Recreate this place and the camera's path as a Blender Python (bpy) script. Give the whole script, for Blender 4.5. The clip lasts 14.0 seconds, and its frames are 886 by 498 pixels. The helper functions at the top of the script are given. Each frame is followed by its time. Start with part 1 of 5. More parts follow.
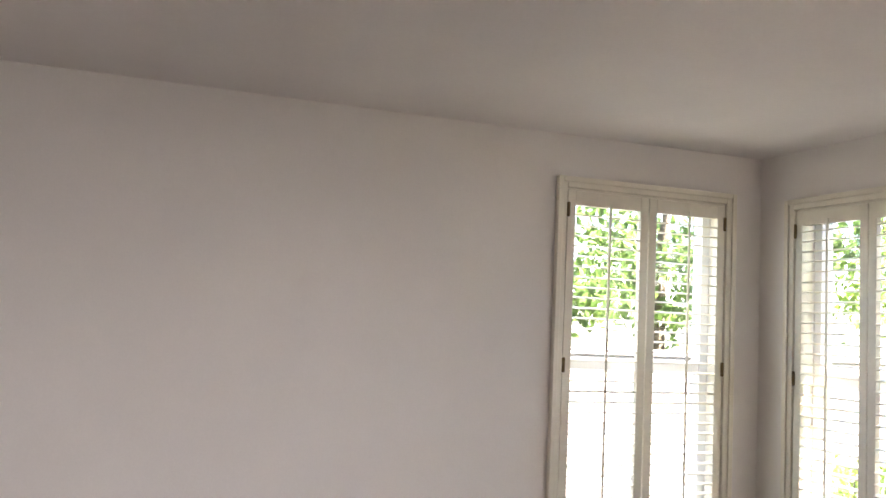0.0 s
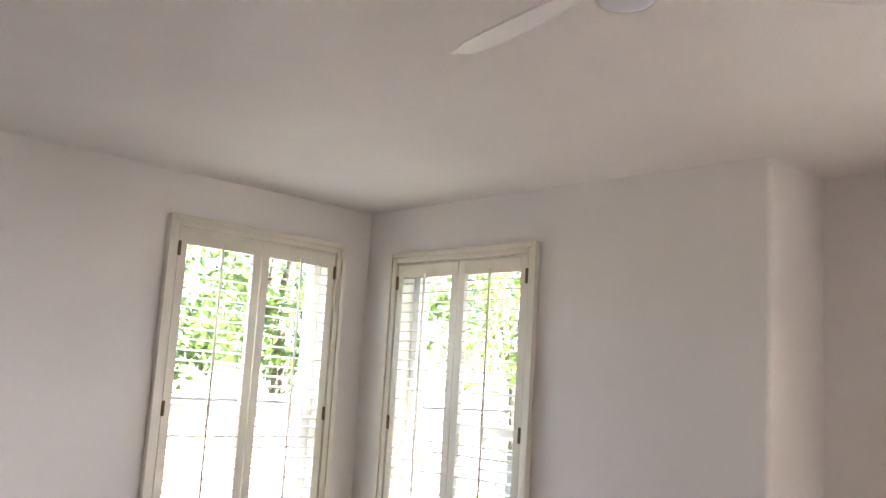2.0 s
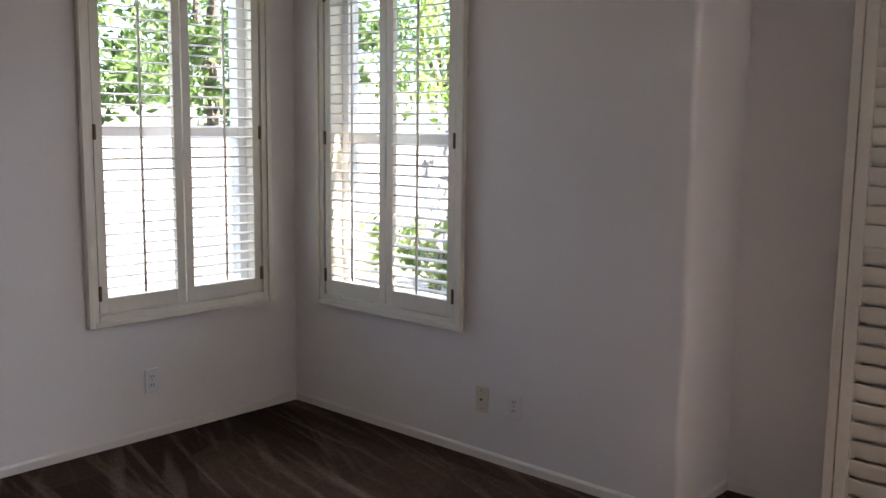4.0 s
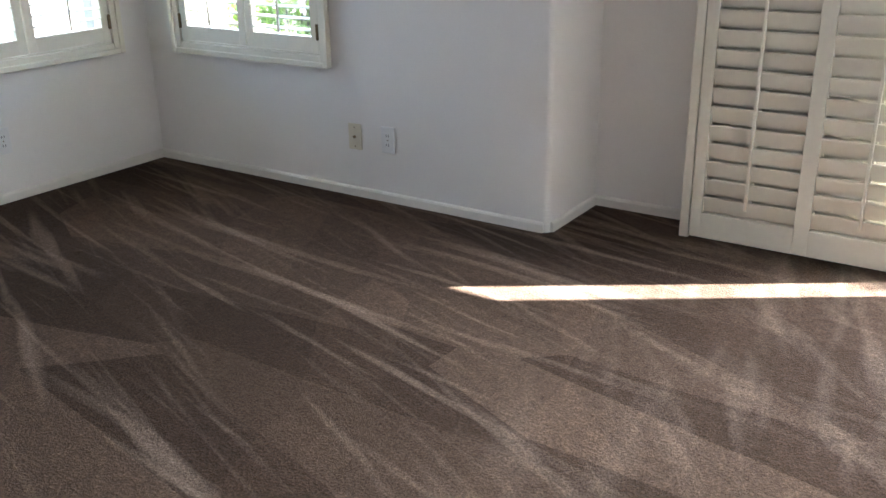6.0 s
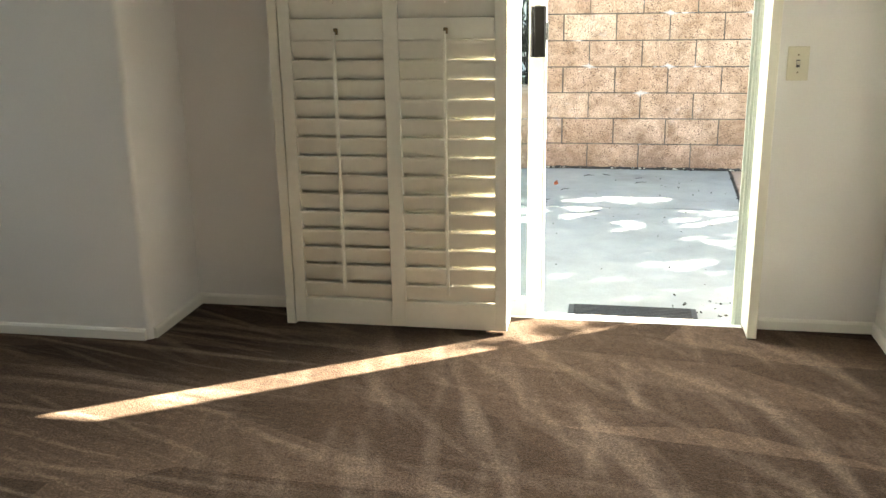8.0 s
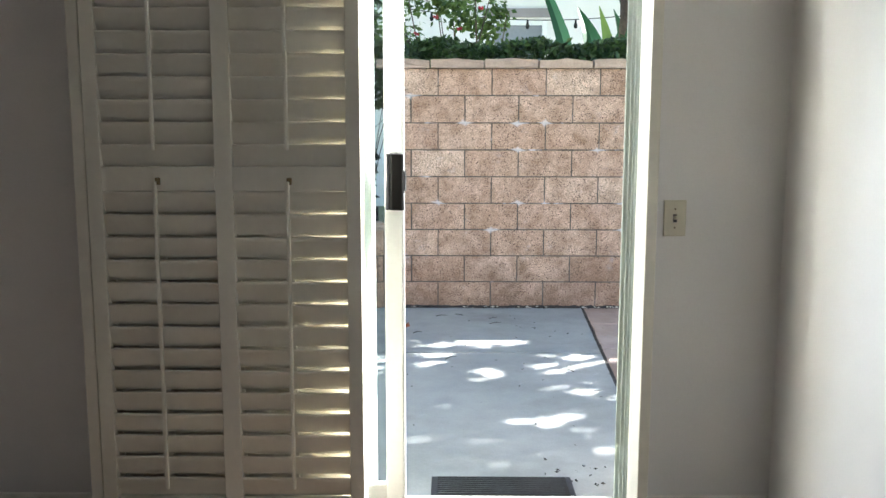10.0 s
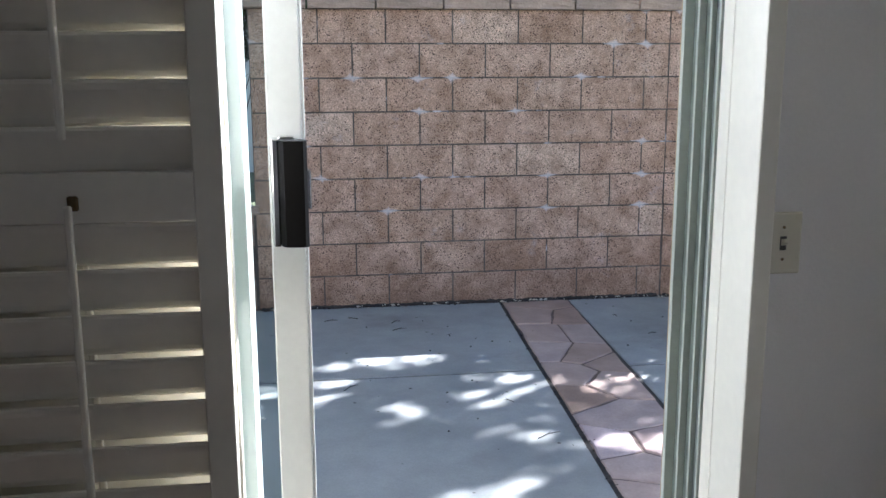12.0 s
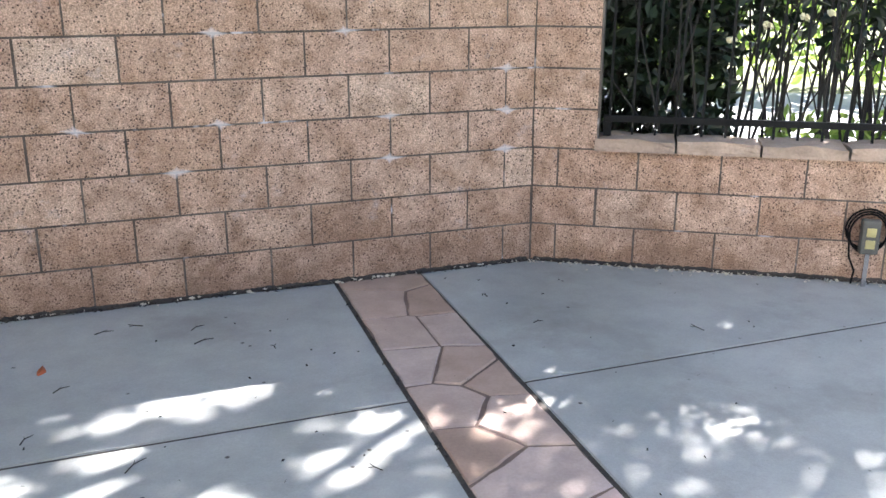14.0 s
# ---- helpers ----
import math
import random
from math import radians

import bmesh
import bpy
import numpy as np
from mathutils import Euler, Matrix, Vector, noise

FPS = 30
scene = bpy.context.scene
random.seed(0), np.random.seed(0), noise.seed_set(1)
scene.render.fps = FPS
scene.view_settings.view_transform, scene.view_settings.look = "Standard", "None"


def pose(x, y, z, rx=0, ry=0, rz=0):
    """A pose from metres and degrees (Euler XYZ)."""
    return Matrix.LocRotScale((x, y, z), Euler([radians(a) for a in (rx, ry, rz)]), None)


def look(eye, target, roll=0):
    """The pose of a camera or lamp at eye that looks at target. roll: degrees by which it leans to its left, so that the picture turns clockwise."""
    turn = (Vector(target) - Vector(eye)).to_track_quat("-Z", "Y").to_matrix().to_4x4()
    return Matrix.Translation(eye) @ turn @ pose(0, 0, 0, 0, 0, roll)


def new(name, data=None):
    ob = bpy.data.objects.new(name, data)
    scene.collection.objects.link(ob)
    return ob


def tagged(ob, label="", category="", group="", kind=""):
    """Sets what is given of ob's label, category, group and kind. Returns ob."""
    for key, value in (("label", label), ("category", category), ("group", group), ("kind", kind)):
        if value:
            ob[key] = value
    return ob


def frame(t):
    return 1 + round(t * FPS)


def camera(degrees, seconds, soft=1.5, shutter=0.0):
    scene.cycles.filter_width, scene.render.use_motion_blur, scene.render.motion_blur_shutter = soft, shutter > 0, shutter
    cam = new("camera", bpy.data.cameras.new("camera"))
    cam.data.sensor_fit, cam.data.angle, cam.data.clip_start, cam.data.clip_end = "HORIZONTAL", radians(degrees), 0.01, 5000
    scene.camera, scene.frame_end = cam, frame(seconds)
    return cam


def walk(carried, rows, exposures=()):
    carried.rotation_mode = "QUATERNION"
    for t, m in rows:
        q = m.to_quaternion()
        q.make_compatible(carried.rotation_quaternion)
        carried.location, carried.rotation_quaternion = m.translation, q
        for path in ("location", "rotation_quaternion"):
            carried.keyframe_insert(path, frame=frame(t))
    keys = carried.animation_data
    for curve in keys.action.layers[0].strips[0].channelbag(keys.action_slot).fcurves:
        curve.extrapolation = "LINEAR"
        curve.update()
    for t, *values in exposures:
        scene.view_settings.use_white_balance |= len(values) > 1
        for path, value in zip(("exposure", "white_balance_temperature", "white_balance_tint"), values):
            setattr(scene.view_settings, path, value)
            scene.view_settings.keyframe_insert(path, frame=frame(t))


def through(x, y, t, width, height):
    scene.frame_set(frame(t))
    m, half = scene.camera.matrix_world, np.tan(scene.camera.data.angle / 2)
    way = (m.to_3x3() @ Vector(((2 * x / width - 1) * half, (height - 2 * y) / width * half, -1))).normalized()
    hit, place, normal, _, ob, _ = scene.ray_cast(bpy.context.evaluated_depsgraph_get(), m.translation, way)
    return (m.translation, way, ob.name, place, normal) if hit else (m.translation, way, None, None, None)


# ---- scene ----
cam = camera(51.6, 14.0)

PATH = [
    (0, (0.133, -3.886, 1.587), (-1.728, -3.172, 1.749), 2.6),
    (0.5, (0.139, -3.89, 1.582), (-1.64, -3.024, 1.877), 3.3),
    (1, (0.143, -3.894, 1.579), (-1.542, -2.881, 1.945), 3.6),
    (1.5, (0.187, -3.851, 1.593), (-1.377, -2.663, 1.972), 3.6),
    (2, (0.194, -3.822, 1.588), (-1.235, -2.455, 1.887), 3.5),
    (2.5, (0.218, -3.783, 1.579), (-1.149, -2.336, 1.769), 3.6),
    (3, (0.215, -3.802, 1.566), (-1.133, -2.324, 1.572), 2.8),
    (3.2, (0.217, -3.796, 1.553), (-1.13, -2.318, 1.5), 2.5),
    (5.3, (0.23, -3.839, 1.301), (-0.985, -2.367, 0.704), -0.3),
    (5.5, (0.224, -3.841, 1.285), (-0.946, -2.351, 0.644), -0.4),
    (6, (0.235, -3.807, 1.265), (-0.808, -2.263, 0.539), -1.0),
    (6.5, (0.291, -3.748, 1.238), (-0.598, -2.107, 0.519), -1.6),
    (7, (0.303, -3.745, 1.232), (-0.375, -1.987, 0.561), -1.3),
    (7.5, (0.325, -3.727, 1.233), (-0.186, -1.896, 0.614), -1.4),
    (8, (0.344, -3.713, 1.244), (-0.01, -1.822, 0.698), -1.0),
    (8.5, (0.347, -3.701, 1.256), (0.118, -1.768, 0.8), -0.5),
    (9, (0.331, -3.654, 1.287), (0.154, -1.692, 0.942), 0.0),
    (9.2, (0.325, -3.606, 1.299), (0.171, -1.636, 0.992), 0.1),
    (11.3, (0.14, -2.397, 1.308), (0.299, -0.423, 1.023), 0.4),
    (11.5, (0.143, -2.261, 1.311), (0.303, -0.293, 0.994), 0.8),
    (12, (0.117, -1.895, 1.294), (0.387, 0.049, 0.908), -0.2),
    (12.5, (0.117, -1.547, 1.283), (0.487, 0.365, 0.827), -0.8),
    (13, (0.172, -1.161, 1.264), (0.587, 0.723, 0.738), 0.2),
    (13.5, (0.201, -0.792, 1.29), (0.761, 1.037, 0.703), -0.1),
    (14, (0.257, -0.488, 1.32), (0.929, 1.301, 0.731), 0.1),
]
walk(cam, [(t, look(eye, target, roll)) for t, eye, target, roll in PATH],
     exposures=[(0.0, 4.7, 6700, 21), (1.0, 4.95, 6650, 22), (2.4, 5.05, 6400, 21), (2.8, 3.75, 6450, 28), (3.2, 3.4, 6400, 28), (5.3, 4.95, 5750, 12), (6.2, 5.0, 5650, 10), (6.6, 4.9, 5700, 9),
                (7.0, 4.65, 7050, 6), (8.0, 4.45, 6800, 3), (9.0, 3.9, 6250, 4), (11.3, 3.05, 5600, 14), (12.5, 2.45, 5350, 15), (13.3, 2.45, 5800, 20), (14.0, 3.3, 6050, 15)])

# ---------------------------------------------------------------- light
SUN_TURN, SUN_RISE = 33.0, 45.5          # degrees from +x towards +y, degrees above the horizon
TO_SUN = Vector((math.cos(radians(SUN_RISE)) * math.cos(radians(SUN_TURN)),
                 math.cos(radians(SUN_RISE)) * math.sin(radians(SUN_TURN)),
                 math.sin(radians(SUN_RISE))))
world = bpy.data.worlds.new("sky")
scene.world = world
world.use_nodes = True
wn = world.node_tree.nodes
sky = wn.new("ShaderNodeTexSky")
sky.sky_type = "NISHITA"
sky.sun_disc = False
sky.sun_elevation = radians(SUN_RISE)
sky.sun_rotation = radians(90 - SUN_TURN)
world.node_tree.links.new(sky.outputs[0], wn["Background"].inputs[0])
wn["Background"].inputs[1].default_value = 0.05

sun = new("sun", bpy.data.lights.new("sun", "SUN"))
sun.data.energy = 5.0
sun.data.angle = radians(0.53)
sun.data.color = (1.0, 0.94, 0.84)
sun.matrix_world = look(TO_SUN * 30, (0, 0, 0))


def sky_lamp(name, eye, target, w, h, watts, spread=70, color=(0.92, 0.96, 1.0)):
    """Skylight for an opening, from just outside it."""
    lamp = new(name, bpy.data.lights.new(name, "AREA"))
    lamp.data.shape = "RECTANGLE"
    lamp.data.size, lamp.data.size_y, lamp.data.energy = w, h, watts
    lamp.data.color = color
    lamp.data.spread = radians(spread)
    lamp.matrix_world = look(eye, target)


sky_lamp("sky_lamp_door", (0.46, -0.22, 2.10), (-0.6, -2.4, 0.2), 0.72, 0.16, 6.0, 125, (0.96, 0.97, 1.0))
sky_lamp("sky_lamp_window_1", (-6.4, -1.2, 3.7), (-3.57, -1.43, 1.3), 2.4, 1.6, 4.0)
sky_lamp("sky_lamp_window_2", (-2.7, 2.1, 3.7), (-2.9, -0.76, 1.3), 2.4, 1.6, 2.0)


# ---------------------------------------------------------------- materials
GZ = -0.182                               # patio level


def nodes(name):
    m = bpy.data.materials.new(name)
    m.use_nodes = True
    nt = m.node_tree
    return m, nt, nt.nodes["Principled BSDF"]


def add(nt, kind, **values):
    n = nt.nodes.new(kind)
    for key, value in values.items():
        n.inputs[key.replace("_", " ")].default_value = value
    return n


def coords(nt, kind="Object", scale=(1, 1, 1), turn=0.0):
    tc = nt.nodes.new("ShaderNodeTexCoord")
    mp = nt.nodes.new("ShaderNodeMapping")
    mp.inputs["Scale"].default_value = scale
    mp.inputs["Rotation"].default_value = (0, 0, radians(turn))
    nt.links.new(tc.outputs[kind], mp.inputs[0])
    return mp.outputs[0]


def world_coords(nt, scale=(1, 1, 1), turn=0.0):
    g = nt.nodes.new("ShaderNodeNewGeometry")
    mp = nt.nodes.new("ShaderNodeMapping")
    mp.inputs["Scale"].default_value = scale
    mp.inputs["Rotation"].default_value = (0, 0, radians(turn))
    nt.links.new(g.outputs["Position"], mp.inputs[0])
    return mp.outputs[0]


def noise_tex(nt, at, scale, detail=4.0, rough=0.55):
    n = add(nt, "ShaderNodeTexNoise", Scale=scale, Detail=detail, Roughness=rough)
    nt.links.new(at, n.inputs["Vector"])
    return n.outputs["Fac"]


def ramp(nt, fac, stops):
    r = nt.nodes.new("ShaderNodeValToRGB")
    e = r.color_ramp.elements
    while len(e) < len(stops):
        e.new(0.5)
    for el, (p, c) in zip(e, stops):
        el.position = p
        el.color = (*c, 1) if len(c) == 3 else c
    nt.links.new(fac, r.inputs[0])
    return r.outputs[0]


def mix(nt, fac, a, b, how="MIX"):
    n = nt.nodes.new("ShaderNodeMix")
    n.data_type, n.blend_type = "RGBA", how
    for sock, v in ((n.inputs[0], fac), (n.inputs[6], a), (n.inputs[7], b)):
        if isinstance(v, (int, float)):
            sock.default_value = v
        elif isinstance(v, tuple):
            sock.default_value = (*v, 1)
        else:
            nt.links.new(v, sock)
    return n.outputs[2]


def bump(nt, bsdf, height, strength, distance):
    b = add(nt, "ShaderNodeBump", Strength=strength, Distance=distance)
    nt.links.new(height, b.inputs["Height"])
    nt.links.new(b.outputs[0], bsdf.inputs["Normal"])


def shade(c, k):
    return tuple(min(1.0, v * k) for v in c)


def surface(name, color, rough=0.6, fine=60.0, coarse=2.5, spread=0.12, relief=0.3, depth=0.002, metal=0.0, each=0.0, gloss=0.5):
    """A plain surface with grain and blotches of its own, in metres."""
    m, nt, b = nodes(name)
    at = world_coords(nt)
    f, c = noise_tex(nt, at, fine, 3.0), noise_tex(nt, at, coarse, 5.0)
    big = ramp(nt, c, [(0.3, shade(color, 1 - spread)), (0.7, shade(color, 1 + spread))])
    small = ramp(nt, f, [(0.3, (1 - spread,) * 3), (0.7, (1.0, 1.0, 1.0))])
    col = mix(nt, 1.0, big, small, "MULTIPLY")
    if each:
        info = nt.nodes.new("ShaderNodeObjectInfo")
        col = mix(nt, 1.0, col, ramp(nt, info.outputs["Random"], [(0.0, (1 - each,) * 3), (1.0, (1.0, 1.0, 1.0))]), "MULTIPLY")
    nt.links.new(col, b.inputs["Base Color"])
    b.inputs["Roughness"].default_value = rough
    b.inputs["Metallic"].default_value = metal
    b.inputs["Specular IOR Level"].default_value = gloss
    bump(nt, b, f, relief, depth)
    return m


def carpet_material():
    m, nt, b = nodes("carpet")
    at = world_coords(nt)
    warp = add(nt, "ShaderNodeTexNoise", Scale=1.2, Detail=4.0)
    nt.links.new(at, warp.inputs["Vector"])
    off = nt.nodes.new("ShaderNodeVectorMath")
    off.operation = "MULTIPLY_ADD"
    nt.links.new(warp.outputs["Color"], off.inputs[0])
    off.inputs[1].default_value = (0.08, 0.07, 0)
    nt.links.new(at, off.inputs[2])

    def turned(turn, sc):
        mp = nt.nodes.new("ShaderNodeMapping")
        mp.vector_type = "TEXTURE"
        mp.inputs["Scale"].default_value = [1 / v for v in sc]
        mp.inputs["Rotation"].default_value = (0, 0, radians(turn))
        nt.links.new(off.outputs[0], mp.inputs[0])
        return mp.outputs[0]

    def lanes(turn, sc):
        v = add(nt, "ShaderNodeTexVoronoi", Scale=1.0, Randomness=1.0)
        nt.links.new(turned(turn, sc), v.inputs["Vector"])
        sep = nt.nodes.new("ShaderNodeSeparateColor")
        nt.links.new(v.outputs["Color"], sep.inputs[0])
        return sep.outputs[0]

    lay = ramp(nt, lanes(-9, (0.8, 3.4, 1)), [(0.2, (0.042, 0.026, 0.0165)), (0.85, (0.080, 0.052, 0.0345))])
    lay2 = ramp(nt, lanes(-58, (1.1, 2.6, 1)), [(0.25, (0.88, 0.875, 0.87)), (0.8, (1.07, 1.065, 1.06))])
    col = mix(nt, 1.0, lay, lay2, "MULTIPLY")
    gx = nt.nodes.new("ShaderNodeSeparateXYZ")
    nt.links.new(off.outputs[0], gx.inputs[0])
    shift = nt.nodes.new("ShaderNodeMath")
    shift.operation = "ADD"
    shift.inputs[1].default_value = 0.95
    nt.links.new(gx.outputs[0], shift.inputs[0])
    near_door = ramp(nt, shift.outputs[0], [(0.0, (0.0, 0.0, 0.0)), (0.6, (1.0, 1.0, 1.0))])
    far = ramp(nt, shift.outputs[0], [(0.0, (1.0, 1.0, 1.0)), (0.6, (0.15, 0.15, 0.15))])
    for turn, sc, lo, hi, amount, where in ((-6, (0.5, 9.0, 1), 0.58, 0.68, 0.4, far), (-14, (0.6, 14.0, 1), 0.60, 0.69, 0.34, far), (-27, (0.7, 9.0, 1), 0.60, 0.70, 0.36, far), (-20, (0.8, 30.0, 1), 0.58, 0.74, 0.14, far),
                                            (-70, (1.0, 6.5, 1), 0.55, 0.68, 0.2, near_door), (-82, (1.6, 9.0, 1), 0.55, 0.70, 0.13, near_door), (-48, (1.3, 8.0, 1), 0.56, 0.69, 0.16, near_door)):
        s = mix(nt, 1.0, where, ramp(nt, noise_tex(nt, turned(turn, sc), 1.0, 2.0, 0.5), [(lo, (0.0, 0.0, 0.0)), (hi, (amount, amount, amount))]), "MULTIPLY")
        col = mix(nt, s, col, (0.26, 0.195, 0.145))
    tuft = noise_tex(nt, at, 120.0, 4.0, 0.75)
    mottle = noise_tex(nt, at, 30.0, 4.0, 0.65)
    col = mix(nt, 1.0, col, ramp(nt, mottle, [(0.32, (0.78, 0.77, 0.76)), (0.7, (1.2, 1.2, 1.2))]), "MULTIPLY")
    col = mix(nt, 1.0, col, ramp(nt, tuft, [(0.3, (0.5, 0.49, 0.48)), (0.7, (1.45, 1.45, 1.45))]), "MULTIPLY")
    nt.links.new(col, b.inputs["Base Color"])
    b.inputs["Roughness"].default_value = 0.95
    b.inputs["Sheen Weight"].default_value = 0.015
    b.inputs["Sheen Roughness"].default_value = 0.5
    b.inputs["Specular IOR Level"].default_value = 0.06
    h = mix(nt, 0.45, tuft, mottle)
    bump(nt, b, h, 1.0, 0.012)
    return m


def lime_marks(nt, at):
    """Pale lime bled out at some crossings of the joints: a ragged star round each."""
    sway = add(nt, "ShaderNodeTexNoise", Scale=9.0, Detail=3.0)
    nt.links.new(at, sway.inputs["Vector"])
    moved = nt.nodes.new("ShaderNodeVectorMath")
    moved.operation = "MULTIPLY_ADD"
    nt.links.new(sway.outputs["Color"], moved.inputs[0])
    moved.inputs[1].default_value = (0.09, 0, 0.05)
    nt.links.new(at, moved.inputs[2])
    sep = nt.nodes.new("ShaderNodeSeparateXYZ")
    nt.links.new(moved.outputs[0], sep.inputs[0])

    def calc(how, a, b=None):
        n = nt.nodes.new("ShaderNodeMath")
        n.operation = how
        for sock, v in zip(n.inputs, (a, b)):
            if isinstance(v, (int, float)):
                sock.default_value = v
            elif v is not None:
                nt.links.new(v, sock)
        return n.outputs[0]

    near, cells = [], []
    for out, start, pitch, reach in ((sep.outputs[0], 0.195, 0.2032, 0.10), (sep.outputs[2], GZ + 0.025, 0.2032, 0.038)):
        u = calc("DIVIDE", calc("SUBTRACT", out, start), pitch)
        cell = calc("ROUND", u)
        cells.append(cell)
        near.append(calc("MULTIPLY", calc("ABSOLUTE", calc("SUBTRACT", u, cell)), pitch / reach))
    xyz = nt.nodes.new("ShaderNodeCombineXYZ")
    for sock, cell in zip(xyz.inputs, cells):
        nt.links.new(cell, sock)
    dice = nt.nodes.new("ShaderNodeTexWhiteNoise")
    nt.links.new(xyz.outputs[0], dice.inputs["Vector"])
    some = calc("MULTIPLY", calc("GREATER_THAN", dice.outputs["Value"], 0.8), calc("GREATER_THAN", cells[1], 2.5))
    star = calc("SUBTRACT", 1.0, calc("POWER", calc("ADD", calc("POWER", near[0], 0.6), calc("POWER", near[1], 0.6)), 1.5))
    ragged = calc("MULTIPLY", star, calc("MULTIPLY", noise_tex(nt, at, 28.0, 5.0, 0.7), 2.2))
    return calc("MULTIPLY", some, calc("MINIMUM", calc("MAXIMUM", ragged, 0.0), 0.62))


def block_material():
    m, nt, b = nodes("split_face_block")
    at = world_coords(nt)
    info = nt.nodes.new("ShaderNodeObjectInfo")
    each = ramp(nt, info.outputs["Random"], [(0.0, (0.53, 0.365, 0.27)), (0.35, (0.64, 0.47, 0.365)), (0.7, (0.59, 0.42, 0.325)), (1.0, (0.70, 0.54, 0.43))])
    blot = ramp(nt, noise_tex(nt, at, 7.0, 7.0, 0.72), [(0.33, (0.66, 0.59, 0.53)), (0.6, (1.1, 1.1, 1.1))])
    col = mix(nt, 1.0, each, blot, "MULTIPLY")
    sand = noise_tex(nt, at, 150.0, 3.0, 0.7)
    col = mix(nt, 1.0, col, ramp(nt, sand, [(0.34, (0.46, 0.43, 0.41)), (0.64, (1.28, 1.26, 1.23))]), "MULTIPLY")
    v = add(nt, "ShaderNodeTexVoronoi", Scale=75.0, Randomness=1.0)
    nt.links.new(at, v.inputs["Vector"])
    pits = ramp(nt, v.outputs["Distance"], [(0.22, (1.0, 1.0, 1.0)), (0.36, (0.0, 0.0, 0.0))])
    some = ramp(nt, noise_tex(nt, at, 24.0, 3.0), [(0.40, (0.0, 0.0, 0.0)), (0.52, (1.0, 1.0, 1.0))])
    pits = mix(nt, 1.0, pits, some, "MULTIPLY")
    col = mix(nt, pits, col, (0.075, 0.05, 0.04))
    lime = ramp(nt, noise_tex(nt, at, 5.2, 6.0, 0.75), [(0.60, (0.0, 0.0, 0.0)), (0.74, (0.35, 0.35, 0.35))])
    col = mix(nt, lime, col, (0.68, 0.64, 0.66))
    col = mix(nt, lime_marks(nt, at), col, (0.80, 0.78, 0.82))
    # ragged soil splashes on the lowest courses
    sep = nt.nodes.new("ShaderNodeSeparateXYZ")
    nt.links.new(at, sep.inputs[0])
    low = nt.nodes.new("ShaderNodeMapRange")
    low.inputs["From Min"].default_value, low.inputs["From Max"].default_value = GZ + 0.62, GZ
    low.inputs["To Min"].default_value, low.inputs["To Max"].default_value = 0.0, 0.30
    nt.links.new(sep.outputs[2], low.inputs["Value"])
    up = nt.nodes.new("ShaderNodeMath")
    nt.links.new(low.outputs[0], up.inputs[0])
    nt.links.new(noise_tex(nt, at, 4.0, 8.0, 0.7), up.inputs[1])
    soil = ramp(nt, up.outputs[0], [(0.56, (0.0, 0.0, 0.0)), (0.84, (0.62, 0.62, 0.62))])
    col = mix(nt, soil, col, (0.16, 0.094, 0.06))
    nt.links.new(col, b.inputs["Base Color"])
    b.inputs["Roughness"].default_value = 0.93
    b.inputs["Specular IOR Level"].default_value = 0.2
    bump(nt, b, mix(nt, pits, sand, (0.0, 0.0, 0.0)), 0.9, 0.009)
    return m


def mortar_material():
    """Grey-brown joints with pale lime bleeding through in places."""
    m, nt, b = nodes("mortar")
    at = world_coords(nt)
    col = ramp(nt, noise_tex(nt, at, 9.0, 5.0, 0.65), [(0.3, (0.07, 0.056, 0.045)), (0.52, (0.12, 0.097, 0.08)), (0.7, (0.21, 0.175, 0.15))])
    lime = ramp(nt, noise_tex(nt, at, 4.3, 4.0, 0.7), [(0.6, (0.0, 0.0, 0.0)), (0.7, (0.85, 0.85, 0.85))])
    col = mix(nt, lime, col, (0.66, 0.63, 0.66))
    col = mix(nt, lime_marks(nt, at), col, (0.80, 0.78, 0.82))
    nt.links.new(col, b.inputs["Base Color"])
    b.inputs["Roughness"].default_value = 0.95
    bump(nt, b, noise_tex(nt, at, 70.0, 3.0), 0.7, 0.005)
    return m


